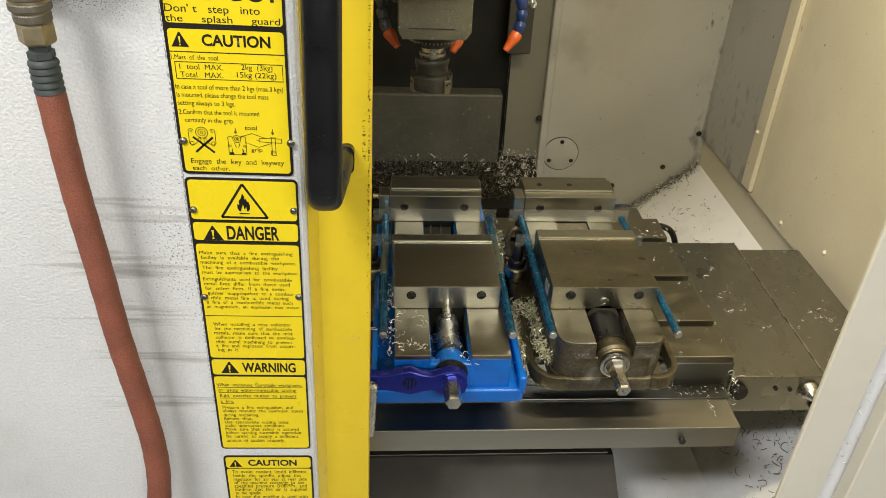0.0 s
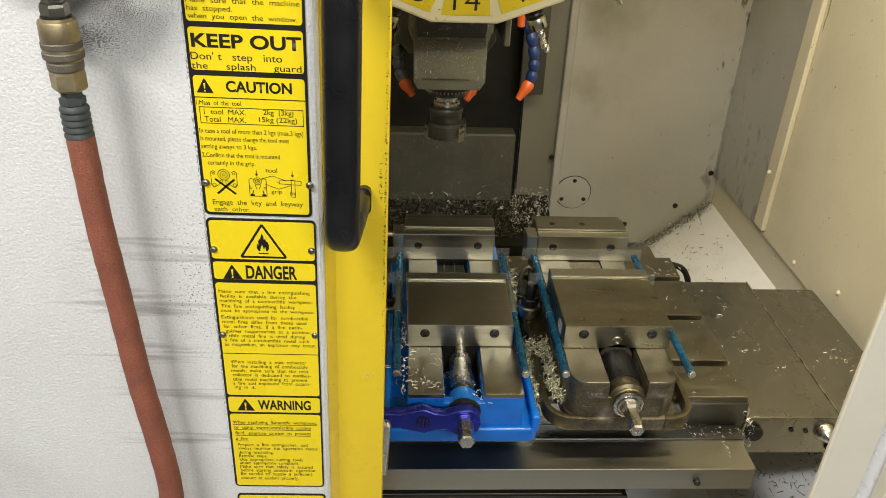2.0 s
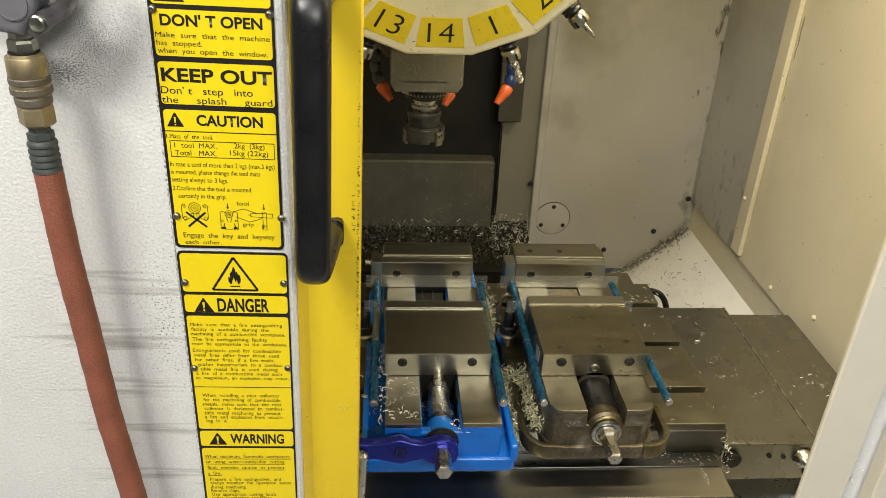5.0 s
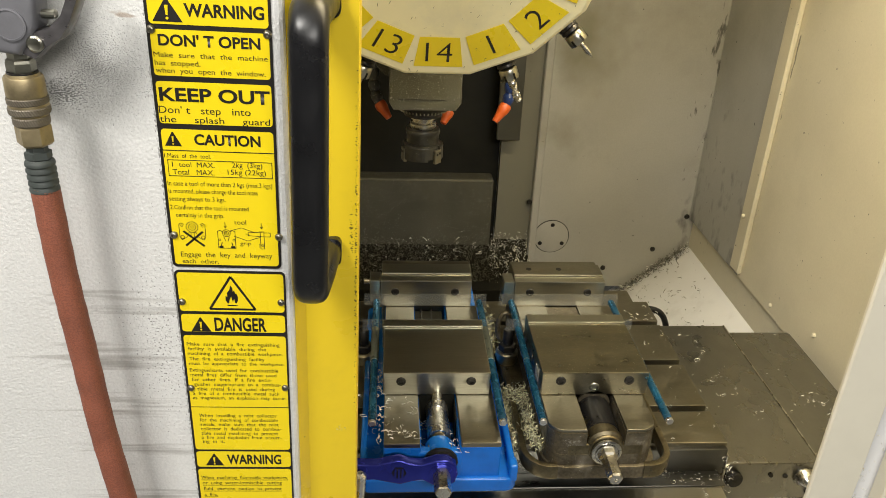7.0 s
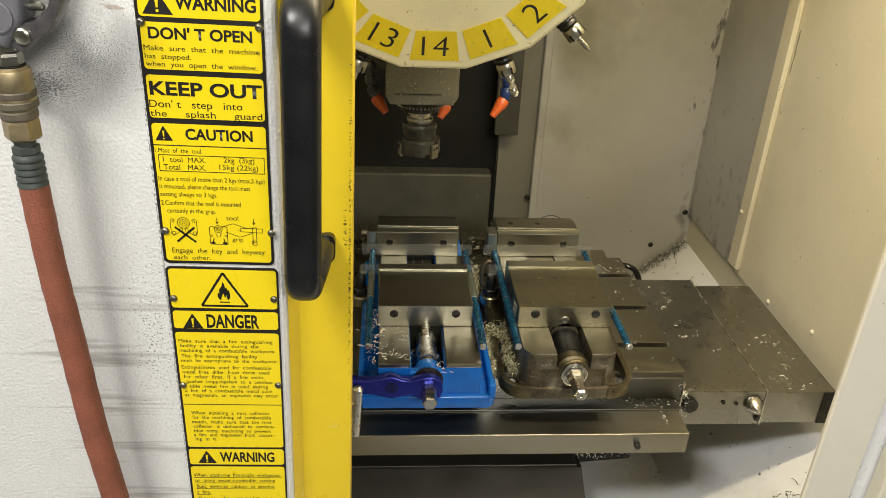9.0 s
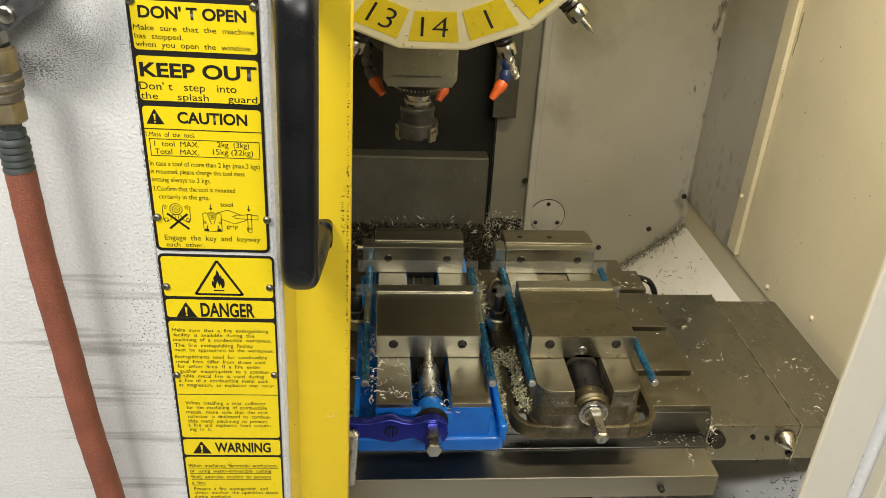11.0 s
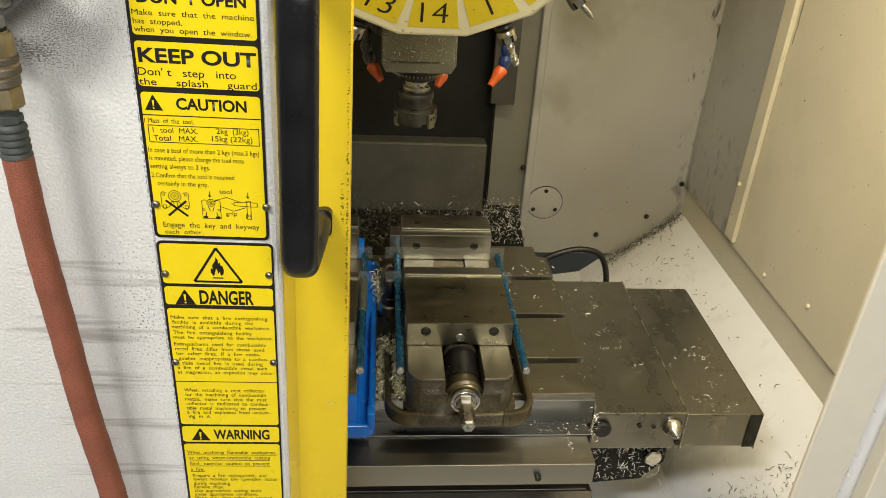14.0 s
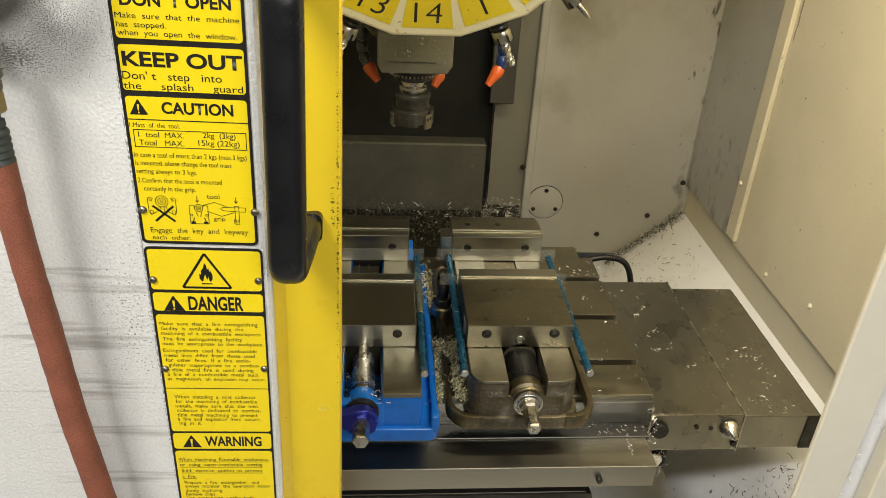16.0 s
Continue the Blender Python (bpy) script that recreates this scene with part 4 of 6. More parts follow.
    part("taper_ring", lathe([(0.018, 0.092), (0.0195, 0.071), (0.0195, 0.066), (0.0165, 0.065), (0.0165, 0.061), (0.0205, 0.059), (0.0205, 0.053), (0.019, 0.051)], 32), M_BRIGHT, c, "bright steel holder ring", True)
    part("arbor", lathe([(0.019, 0.0515), (0.0262, 0.050), (0.0270, 0.048), (0.0270, 0.042), (0.0255, 0.040), (0.0255, 0.028), (0.024, 0.0265)], 32), M_MILL, c, "oil-dark tool holder", True)
    part("body", lathe([(0.0245, 0.0270), (0.0290, 0.0250), (0.0295, 0.0050), (0.022, 0.0035), (0.010, 0.006)], 32), M_MILL, c, "dark oily cutter body", True)
    for i in range(3):
        m = pose(0, 0, 0, 0, 0, i * 120 - 92)
        arc = [radians(a) for a in range(56, 146, 9)]
        lobe = [(0.0330 * math.cos(a), 0.0330 * math.sin(a)) for a in arc] + [(0.026 * math.cos(a), 0.026 * math.sin(a)) for a in reversed(arc)]
        bm = prism(lobe, "z", 0.0025, 0.0255, 0.0012, 2)
        bmesh.ops.transform(bm, matrix=m, verts=bm.verts)
        lobe = part("lobe", bm, M_MILL, c, "curved cutter lobe")
        f = m @ pose(0.0325 * math.cos(radians(50)), 0.0325 * math.sin(radians(50)), 0, 0, 0, -40)
        bm = bmesh.new()
        add_box(bm, -0.0070, 0.0070, -0.004, 0.0012, -0.002, 0.0205, 0.0008, 1, m=f)
        ins = part("insert", bm, M_TABLE, c, "bright carbide insert")
        for x, z in ((-0.003, 0.0145), (0.0032, 0.0135)):
            part("insert_screw", lathe([(0.0021, 0), (0.0021, 0.0006), (0.0010, 0.0006)], 12, f @ along((x, 0.0012, z), (x, 1.0, z))), M_BOLT, ins)
    MOVES_HEAD.append(c)


spindle_head()


# ---- tool turret: a tilted fourteen-sided disc ----
TUR_C, TILT = Vector((0.0365, 0.934, 1.5735)), radians(28)
R0 = Vector((0, math.sin(TILT), -math.cos(TILT)))          # towards the lowest tool
NRM = Vector((0, -math.cos(TILT), -math.sin(TILT)))        # out of the face
EX = Vector((1, 0, 0))


def turret():
    tr = thing("tool_turret", "ivory fourteen-sided tool turret with yellow numbered plates", "turret", TUR_C)
    # local frame: X along x, Y up the face, Z out of the face
    m = Matrix((EX, -R0, NRM)).transposed().to_4x4()
    def gon(r, z):
        return [(r * math.sin(2 * math.pi * (i + 0.5) / 14), -r * math.cos(2 * math.pi * (i + 0.5) / 14), z) for i in range(14)]
    bm = bmesh.new()
    rings = [gon(0.166, 0.0), gon(0.1695, -0.0015), gon(0.1735, -0.006), gon(0.1735, -0.030), gon(0.120, -0.042)]
    loops = [[bm.verts.new(p) for p in r] for r in rings]
    bm.faces.new(loops[0])
    for a, b in zip(loops, loops[1:]):
        for i in range(14):
            bm.faces.new((a[i], a[(i + 1) % 14], b[(i + 1) % 14], b[i]))
    bm.faces.new(list(reversed(loops[-1])))
    bmesh.ops.recalc_face_normals(bm, faces=bm.faces)
    bmesh.ops.transform(bm, matrix=m, verts=bm.verts)
    part("disc", bm, M_TURRET, tr, "ivory painted disc with stuck chips")
    part("hub", lathe([(0.09, -0.0425), (0.07, -0.10), (0.05, -0.22)], 28, m), M_CAST, tr, smooth=True)
    for i in range(14):
        a = 2 * math.pi * i / 14
        num = {0: 14}.get(i, i)
        spin = m @ Matrix.Rotation(a, 4, "Z")
        bm = bmesh.new()
        add_prism(bm, [(-0.0280, -0.1520), (0.0280, -0.1520), (0.0222, -0.1110), (-0.0222, -0.1110)], "z", 0.0006, 0.0014)
        bmesh.ops.transform(bm, matrix=spin, verts=bm.verts)
        pl = part("number_plate", bm, M_LABEL, tr, "yellow number plate")
        # words are laid in the x-z plane facing -y; turn them onto the face
        face = spin @ Matrix(((1, 0, 0, 0), (0, 0, 1, 0), (0, -1, 0, 0), (0, 0, 0, 1)))
        lettering(str(num), M_INK, pl, 0.0, None, -0.1450, 0.040, -0.0017, "number", rot=face, bold=-0.010)
    return tr


TURRET = turret()


def turret_tool(phi, kind_label, drill):
    a = radians(phi)
    radial = EX * math.sin(a) + R0 * math.cos(a)
    P = TUR_C + radial * 0.192 - NRM * 0.03
    d = (NRM * math.sin(TILT) + radial * math.cos(TILT)).normalized()
    t = thing("tool_holder", kind_label, "tool holder", P, "tools on the turret")
    f = along((0, 0, 0), d) @ Matrix.Diagonal((0.68, 0.68, 0.68, 1))
    part("gripper", lathe([(0.010, -0.040), (0.013, -0.020), (0.014, -0.012), (0.012, -0.010)], 20, f), M_BOLT, t, "black gripper ring", True)
    part("flange", lathe([(0.013, -0.010), (0.0175, -0.008), (0.0175, -0.004), (0.0155, -0.002), (0.0168, 0.0), (0.0168, 0.004), (0.012, 0.006)], 24, f), M_BOLT, t, "", True)
    bm = lathe([(0.012, 0.006), (0.0155, 0.008), (0.0165, 0.010), (0.0165, 0.026), (0.0145, 0.029), (0.009, 0.0295)], 24, f)
    nut = part("collet_nut", bm, M_STEEL, t, "bright slotted collet nut", True)
    for i in range(6):
        bm = bmesh.new()
        add_box(bm, -0.0018, 0.0018, 0.0145, 0.0170, 0.017, 0.0285, m=f @ pose(0, 0, 0, 0, 0, i * 60))
        part("slot", bm, M_BLACK, nut)
    if drill:
        part("drill", lathe([(0.0042, 0.029), (0.0042, 0.050), (0.0005, 0.062)], 14, f), M_BRIGHT, t, "bright short spotting drill", True)
    else:
        bm = bmesh.new()
        n, rings = 12, 16
        loops = []
        for k in range(rings + 1):
            z = 0.029 + 0.042 * k / rings
            tw = k * 0.35
            loops.append([bm.verts.new(((0.0075 if j % 6 < 3 else 0.0048) * math.cos(2 * math.pi * j / n + tw), (0.0075 if j % 6 < 3 else 0.0048) * math.sin(2 * math.pi * j / n + tw), z)) for j in range(n)])
        for u, w in zip(loops, loops[1:]):
            for j in range(n):
                bm.faces.new((u[j], u[(j + 1) % n], w[(j + 1) % n], w[j]))
        bm.faces.new(list(reversed(loops[0])))
        bm.faces.new(loops[-1])
        bmesh.ops.recalc_face_normals(bm, faces=bm.faces)
        bmesh.ops.transform(bm, matrix=f, verts=bm.verts)
        part("end_mill", bm, M_BRIGHT, t, "bright fluted end mill")
    # arm back to the turret
    part("arm", rod(-d * 0.03, (TUR_C + radial * 0.13 - NRM * 0.035) - P, 0.010, 12), M_CAST, t)


turret_tool(25.71, "collet holder with fluted end mill on the turret", False)
turret_tool(51.43, "collet holder with spotting drill on the turret", True)
turret_tool(-25.71, "collet holder with end mill on the turret", False)
turret_tool(-51.43, "collet holder with spotting drill on the turret", True)


# ---- warning stickers on the door ----
def sticker(label, x0, x1, z0, z1):
    st = thing("warning_sticker", label, "sticker", (-0.10, 0.674, 1.30), "warning stickers on the door")
    st.matrix_world = pose(-0.10, 0.674, 1.30, 0, 1.15, 0)
    part("backing", prism(rounded(x0, x1, z0, z1, 0.004, 4), "y", -0.0010, -0.0001), M_INK, st, "black sticker backing")
    return st


def panel_y(st, x0, x1, z0, z1, r=0.0025):
    return part("yellow_field", prism(rounded(x0, x1, z0, z1, r, 4), "y", -0.0013, -0.0009), M_LABEL, st)


def words(st, text, x0, x1, z, size, bold=0.0):
    return lettering(text, M_INK, st, x0, x1, z, size, -0.0015, bold=bold)


def bar(st, x0, x1, z0, z1):
    return part("rule", box(x0, x1, -0.0016, -0.0012, z0, z1), M_INK, st)


def warn_sign(st, x0, x1, z0, z1):
    """A black triangle with a yellow exclamation mark."""
    xc = (x0 + x1) / 2
    s = part("warning_sign", prism([(x0, z0), (x1, z0), (xc + 0.0004, z1), (xc - 0.0004, z1)], "y", -0.0016, -0.0012), M_INK, st, "black warning triangle")
    w, h = (x1 - x0) * 0.06, z1 - z0
    part("mark", prism([(xc - w * 0.5, z0 + h * 0.28), (xc + w * 0.5, z0 + h * 0.28), (xc + w, z0 + h * 0.70), (xc - w, z0 + h * 0.70)], "y", -0.0019, -0.00155), M_LABEL, s)
    part("mark_dot", prism(rounded(xc - w * 0.8, xc + w * 0.8, z0 + h * 0.09, z0 + h * 0.09 + 1.6 * w, w * 0.7, 3), "y", -0.0019, -0.00155), M_LABEL, s)


def dome_screw(st, x, z):
    part("screw", lathe([(0.0031, 0), (0.0029, 0.0012), (0.0018, 0.0022), (0.0011, 0.0023), (0.0009, 0.0012)], 16, along((x, -0.0012, z), (x, -1, z))), M_TABLE, st, "small dull screw head", True)


p1 = sticker("yellow and black safety sticker about the window and tools", -0.0885, -0.0040, 0.0530, 0.3000)
panel_y(p1, -0.0862, -0.0060, 0.2405, 0.2980)
panel_y(p1, -0.0862, -0.0060, 0.2050, 0.2370)
panel_y(p1, -0.0862, -0.0060, 0.1703, 0.2010)
panel_y(p1, -0.0862, -0.0060, 0.0555, 0.1662)
bar(p1, -0.0862, -0.0060, 0.1497, 0.1503)
warn_sign(p1, -0.0836, -0.0636, 0.2422, 0.2580)
warn_sign(p1, -0.0842, -0.0722, 0.1535, 0.1640)
for z in (0.1299, 0.1424):
    bar(p1, -0.0838, -0.0078, z, z + 0.0004)
for x in (-0.0838, -0.0082):
    bar(p1, x, x + 0.0004, 0.1299, 0.1428)
for x, z in ((-0.0853, 0.2366), (-0.0070, 0.2366), (-0.0848, 0.0810), (-0.0050, 0.0815)):
    dome_screw(p1, x, z)


def ring_mark(st, x, z, r, w=0.0006, n=22):
    bm = bmesh.new()
    a = [bm.verts.new((x + r * math.cos(2 * math.pi * i / n), -0.0015, z + r * math.sin(2 * math.pi * i / n))) for i in range(n)]
    b = [bm.verts.new((x + (r - w) * math.cos(2 * math.pi * i / n), -0.0015, z + (r - w) * math.sin(2 * math.pi * i / n))) for i in range(n)]
    for i in range(n):
        bm.faces.new((a[i], a[(i + 1) % n], b[(i + 1) % n], b[i]))
    return part("ring_mark", bm, M_INK, st)


def stroke(st, x0, z0, x1, z1, w=0.0005):
    d = Vector((x1 - x0, 0, z1 - z0))
    s = Vector((-d.z, 0, d.x)).normalized() * w / 2
    bm = bmesh.new()
    vs = [bm.verts.new(Vector((x, -0.0015, z)) + k * s) for x, z, k in ((x0, z0, 1), (x0, z0, -1), (x1, z1, -1), (x1, z1, 1))]
    bm.faces.new(vs)
    return part("stroke", bm, M_INK, st)


def gripper_mark(st, dx, dz):
    """Line drawing of an open tool gripper."""
    x, z = -0.0707 + dx, 0.0882 + dz
    for r, w in ((0.0047, 0.0005), (0.0030, 0.0005), (0.0012, 0.0004)):
        ring_mark(st, x, z, r, w)
    for s in (-1, 1):
        pts = ((0.0060, 0.0020), (0.0082, 0.0033), (0.0098, 0.0018), (0.0098, -0.0085), (0.0082, -0.0110), (0.0042, -0.0085), (0.0027, -0.0045), (0.0, -0.0045))
        for (a, b), (c, d) in zip(pts, pts[1:]):
            stroke(st, x + s * a, z + b, x + s * c, z + d, 0.00045)
        stroke(st, x + s * 0.0012, z - 0.0045, x + s * 0.0012, z - 0.0085, 0.00045)
        ring_mark(st, x + s * 0.0078, z - 0.0087, 0.0015, 0.0004)
        ring_mark(st, x + s * 0.0077, z + 0.0010, 0.0010, 0.0004)


def small_gripper_mark(st):
    """Line drawing of a closed tool gripper."""
    x, z = -0.0451, 0.0837
    for r, w in ((0.0032, 0.0005), (0.0019, 0.0005), (0.0008, 0.0004)):
        ring_mark(st, x, z, r, w)
    for s in (-1, 1):
        pts = ((0.0028, 0.0010), (0.0046, 0.0024), (0.0066, 0.0014), (0.0066, -0.0130), (0.0, -0.0130))
        for (a, b), (c, d) in zip(pts, pts[1:]):
            stroke(st, x + s * a, z + b, x + s * c, z + d, 0.00045)
        stroke(st, x + s * 0.0022, z - 0.0030, x + s * 0.0008, z - 0.0070, 0.00045)
        ring_mark(st, x + s * 0.0054, z - 0.0058, 0.0010, 0.0004, 14)
        bar(st, x + s * 0.0045 - 0.0015, x + s * 0.0045 + 0.0015, z - 0.0127, z - 0.0112)
        stroke(st, x + s * 0.0045, z - 0.0112, x + s * 0.0036, z - 0.0080, 0.0007)


gripper_mark(p1, 0.0, 0.0)
for a, b in (((-0.0775, 0.0845), (-0.0625, 0.0720)), ((-0.0765, 0.0720), (-0.0628, 0.0845))):
    stroke(p1, *a, *b, 0.0017)
small_gripper_mark(p1)
for x in (-0.0456, -0.0181):
    stroke(p1, x, 0.0930, x, 0.0884)
    stroke(p1, x - 0.001, 0.0900, x, 0.0882)
    stroke(p1, x + 0.001, 0.0900, x, 0.0882)
for q in ((-0.0335, 0.0886, -0.0422, 0.0857), (-0.0335, 0.0886, -0.0232, 0.0847), (-0.0290, 0.0774, -0.0393, 0.0813), (-0.0290, 0.0774, -0.0196, 0.0808),
          (-0.0284, 0.0846, -0.0167, 0.0854), (-0.0284, 0.0821, -0.0167, 0.0814), (-0.0284, 0.0846, -0.0284, 0.0821), (-0.0167, 0.0848, -0.0116, 0.0848),
          (-0.0167, 0.0814, -0.0116, 0.0814), (-0.0116, 0.0848, -0.0116, 0.0814), (-0.0192, 0.0857, -0.0192, 0.0708), (-0.0164, 0.0857, -0.0164, 0.0708),
          (-0.0192, 0.0708, -0.0164, 0.0708), (-0.0199, 0.0857, -0.0160, 0.0857), (-0.0200, 0.0752, -0.0200, 0.0715), (-0.0305, 0.0834, -0.0284, 0.0834)):
    stroke(p1, *q, 0.00045)
ring_mark(p1, -0.0178, 0.0738, 0.0011, 0.0004, 12)

p2 = sticker("yellow and black fire danger sticker with flame sign", -0.0885, -0.0015, -0.2500, 0.0500)
panel_y(p2, -0.0865, -0.0030, 0.0125, 0.0480)
panel_y(p2, -0.0865, -0.0030, -0.0072, 0.0095)
panel_y(p2, -0.0865, -0.0030, -0.1325, -0.0110)
panel_y(p2, -0.0865, -0.0030, -0.1528, -0.1350)
panel_y(p2, -0.0865, -0.0030, -0.2482, -0.1555)
bar(p2, -0.0865, -0.0030, -0.0850, -0.0845)
warn_sign(p2, -0.0793, -0.0632, -0.0069, 0.0066)
warn_sign(p2, -0.0790, -0.0630, -0.1509, -0.1374)
for a, b in (((-0.0627, 0.0150), (-0.0264, 0.0150)), ((-0.0264, 0.0150), (-0.0446, 0.0452)), ((-0.0446, 0.0452), (-0.0627, 0.0150))):
    stroke(p2, *a, *b, 0.0019)
part("flame", prism([(-0.0480, 0.0205), (-0.0497, 0.0235), (-0.0495, 0.0275), (-0.0480, 0.0262), (-0.0483, 0.0300), (-0.0462, 0.0330), (-0.0452, 0.0372), (-0.0438, 0.0345), (-0.0436, 0.0312),
     (-0.0424, 0.0325), (-0.0418, 0.0292), (-0.0408, 0.0300), (-0.0398, 0.0262), (-0.0400, 0.0228), (-0.0416, 0.0205), (-0.0424, 0.0215), (-0.0428, 0.0250), (-0.0440, 0.0222), (-0.0452, 0.0272), (-0.0466, 0.0235), (-0.0470, 0.0212)],
     "y", -0.0016, -0.0012), M_INK, p2, "black flame symbol")
bar(p2, -0.0485, -0.0405, 0.0182, 0.0190)
for x, z in ((-0.0844, 0.0212), (-0.0054, 0.0222), (-0.0847, -0.0645), (-0.0051, -0.0633)):
    dome_screw(p2, x, z)
for x0, x1, z in ((-0.0845, -0.0062, -0.1686), (-0.0837, -0.0120, -0.1750), (-0.0831, -0.0123, -0.1822), (-0.0831, -0.0710, -0.1893)):
    bar(p2, x0, x1, z, z + 0.0003)

p3 = sticker("yellow and black caution sticker about coolant and air seal", -0.0880, -0.0005, -0.4000, -0.2605)
panel_y(p3, -0.0860, -0.0022, -0.3980, -0.2788)
panel_y(p3, -0.0860, -0.0022, -0.2772, -0.2625)
warn_sign(p3, -0.0829, -0.0704, -0.2755, -0.2660)
words(p1, "WARNING", -0.0621, -0.0086, 0.2464, 0.0120, 0.028)
words(p1, "DON' T OPEN", -0.0813, -0.0121, 0.2262, 0.0107, 0.028)
words(p1, "Make  sure  that  the  machine", -0.0853, -0.0075, 0.2180, 0.0052)
words(p1, "has  stopped.", -0.0851, -0.0541, 0.2124, 0.0052)
words(p1, "when  you  open  the  window.", -0.0849, -0.0094, 0.2071, 0.0053)
words(p1, "KEEP OUT", -0.0845, -0.0072, 0.1872, 0.0134, 0.028)
words(p1, "Don' t   step   into", -0.0859, -0.0214, 0.1781, 0.0076)
words(p1, "the     splash     guard", -0.0859, -0.0078, 0.1714, 0.0069)
words(p1, "CAUTION", -0.0630, -0.0154, 0.1550, 0.0113, 0.028)
words(p1, "1.Mass  of  the  tool.", -0.0857, -0.0522, 0.1444, 0.0049)
words(p1, "1  tool  MAX.", -0.0807, -0.0500, 0.1373, 0.0057)
words(p1, "2kg  (3kg)", -0.0372, -0.0151, 0.1381, 0.0059)
words(p1, "Total   MAX.", -0.0807, -0.0505, 0.1313, 0.0059)
words(p1, "15kg (22kg)", -0.0407, -0.0126, 0.1324, 0.0059)
words(p1, "In case a tool of more than 2 kgs (max.3 kgs)", -0.0854, -0.0084, 0.1223, 0.0054)
words(p1, "is mounted, please change the tool mass", -0.0853, -0.0194, 0.1162, 0.0053)
words(p1, "setting always to 3 kgs.", -0.0854, -0.0438, 0.1099, 0.0053)
words(p1, "2.Confirm that the tool is mounted", -0.0854, -0.0270, 0.1028, 0.0053)
words(p1, "certainly in the grip.", -0.0818, -0.0458, 0.0965, 0.0053)
words(p1, "tool", -0.0386, -0.0295, 0.0914, 0.0054)
words(p1, "grip", -0.0350, -0.0266, 0.0737, 0.0047)
words(p1, "Engage  the  key  and  keyway", -0.0812, -0.0108, 0.0625, 0.0063)
words(p1, "each  other.", -0.0805, -0.0526, 0.0568, 0.0053)
words(p2, "DANGER", -0.0602, -0.0182, -0.0057, 0.0176, 0.028)
words(p2, "Make  sure  that  a  fire  extinguishing", -0.0843, -0.0083, -0.0209, 0.0047)
words(p2, "facility  is  available  during  the", -0.0836, -0.0197, -0.0256, 0.0047)
words(p2, "machining  of  a  combustible  workpiece.", -0.0843, -0.0061, -0.0303, 0.0049)
words(p2, "The  fire  extinguishing  facility", -0.0836, -0.0213, -0.0358, 0.0049)
words(p2, "must  be  appropriate  to  the  workpiece.", -0.0840, -0.0049, -0.0404, 0.0047)
words(p2, "Extinguishants  used  for  combustible", -0.0842, -0.0103, -0.0473, 0.0049)
words(p2, "metal  fires  differ  from  those  used", -0.0839, -0.0121, -0.0522, 0.0049)
words(p2, "for  other  fires.  If  a  fire  extin-", -0.0834, -0.0158, -0.0571, 0.0050)
words(p2, "guisher  inappropriate  to  a  combus-", -0.0818, -0.0087, -0.0620, 0.0049)
words(p2, "tible  metal  fire  is  used  during", -0.0796, -0.0139, -0.0670, 0.0050)
words(p2, "a  fire  of  a  combustible  metal  such", -0.0835, -0.0105, -0.0717, 0.0050)
words(p2, "as  magnesium,  an  explosion  may  occur.", -0.0839, -0.0047, -0.0764, 0.0050)
words(p2, "When  installing  a  mist  collector", -0.0806, -0.0135, -0.0957, 0.0052)
words(p2, "for  the  machining  of  combustible", -0.0800, -0.0128, -0.1006, 0.0052)
words(p2, "metals,  make  sure  that  the  mist", -0.0807, -0.0122, -0.1056, 0.0053)
words(p2, "collector  is  dedicated  to  combus-", -0.0799, -0.0100, -0.1105, 0.0053)
words(p2, "tible  metal  machining  to  prevent", -0.0801, -0.0131, -0.1156, 0.0054)
words(p2, "a  fire  and  explosion  from  occurr-", -0.0802, -0.0103, -0.1202, 0.0054)
words(p2, "ing  in  it.", -0.0793, -0.0605, -0.1248, 0.0054)
words(p2, "WARNING", -0.0597, -0.0114, -0.1491, 0.0153, 0.028)
words(p2, "When  machining  flammable  workpieces,", -0.0845, -0.0062, -0.1673, 0.0057)
words(p2, "or  using  water-immiscible  cutting", -0.0837, -0.0120, -0.1737, 0.0057)
words(p2, "fluid,  exercise  caution  to  prevent", -0.0831, -0.0123, -0.1809, 0.0059)
words(p2, "a  fire.", -0.0831, -0.0710, -0.1880, 0.0057)
words(p2, "Prepare  a  fire  extinguisher,  and", -0.0819, -0.0161, -0.1956, 0.0056)
words(p2, "always  monitor  the  operation  status", -0.0818, -0.0069, -0.2002, 0.0056)
words(p2, "during  machining.", -0.0819, -0.0489, -0.2056, 0.0057)
words(p2, "Remove  chips.", -0.0819, -0.0553, -0.2103, 0.0057)
words(p2, "Use  appropriate  cutting  tools", -0.0816, -0.0214, -0.2150, 0.0057)
words(p2, "under  appropriate  conditions.", -0.0818, -0.0248, -0.2196, 0.0057)
words(p2, "Make  sure  that  safety  is  assured", -0.0819, -0.0120, -0.2246, 0.0059)
words(p2, "before  starting  automatic  operation.", -0.0818, -0.0089, -0.2293, 0.0059)
words(p2, "Be  careful  to  supply  a  sufficient", -0.0819, -0.0128, -0.2342, 0.0059)
words(p2, "amount  of  coolant  properly.", -0.0819, -0.0263, -0.2399, 0.0059)
words(p3, "CAUTION", -0.0641, -0.0160, -0.2737, 0.0116, 0.028)
words(p3, "To  avoid  coolant  liquid  infiltrate", -0.0810, -0.0068, -0.2850, 0.0067)
words(p3, "inside  the  spindle,  adjust  the", -0.0802, -0.0130, -0.2906, 0.0067)
words(p3, "regulator  for  air  seal  at  rear  side", -0.0804, -0.0069, -0.2960, 0.0067)
words(p3, "of  the  machine  correctly  to  the", -0.0801, -0.0096, -0.3011, 0.0069)
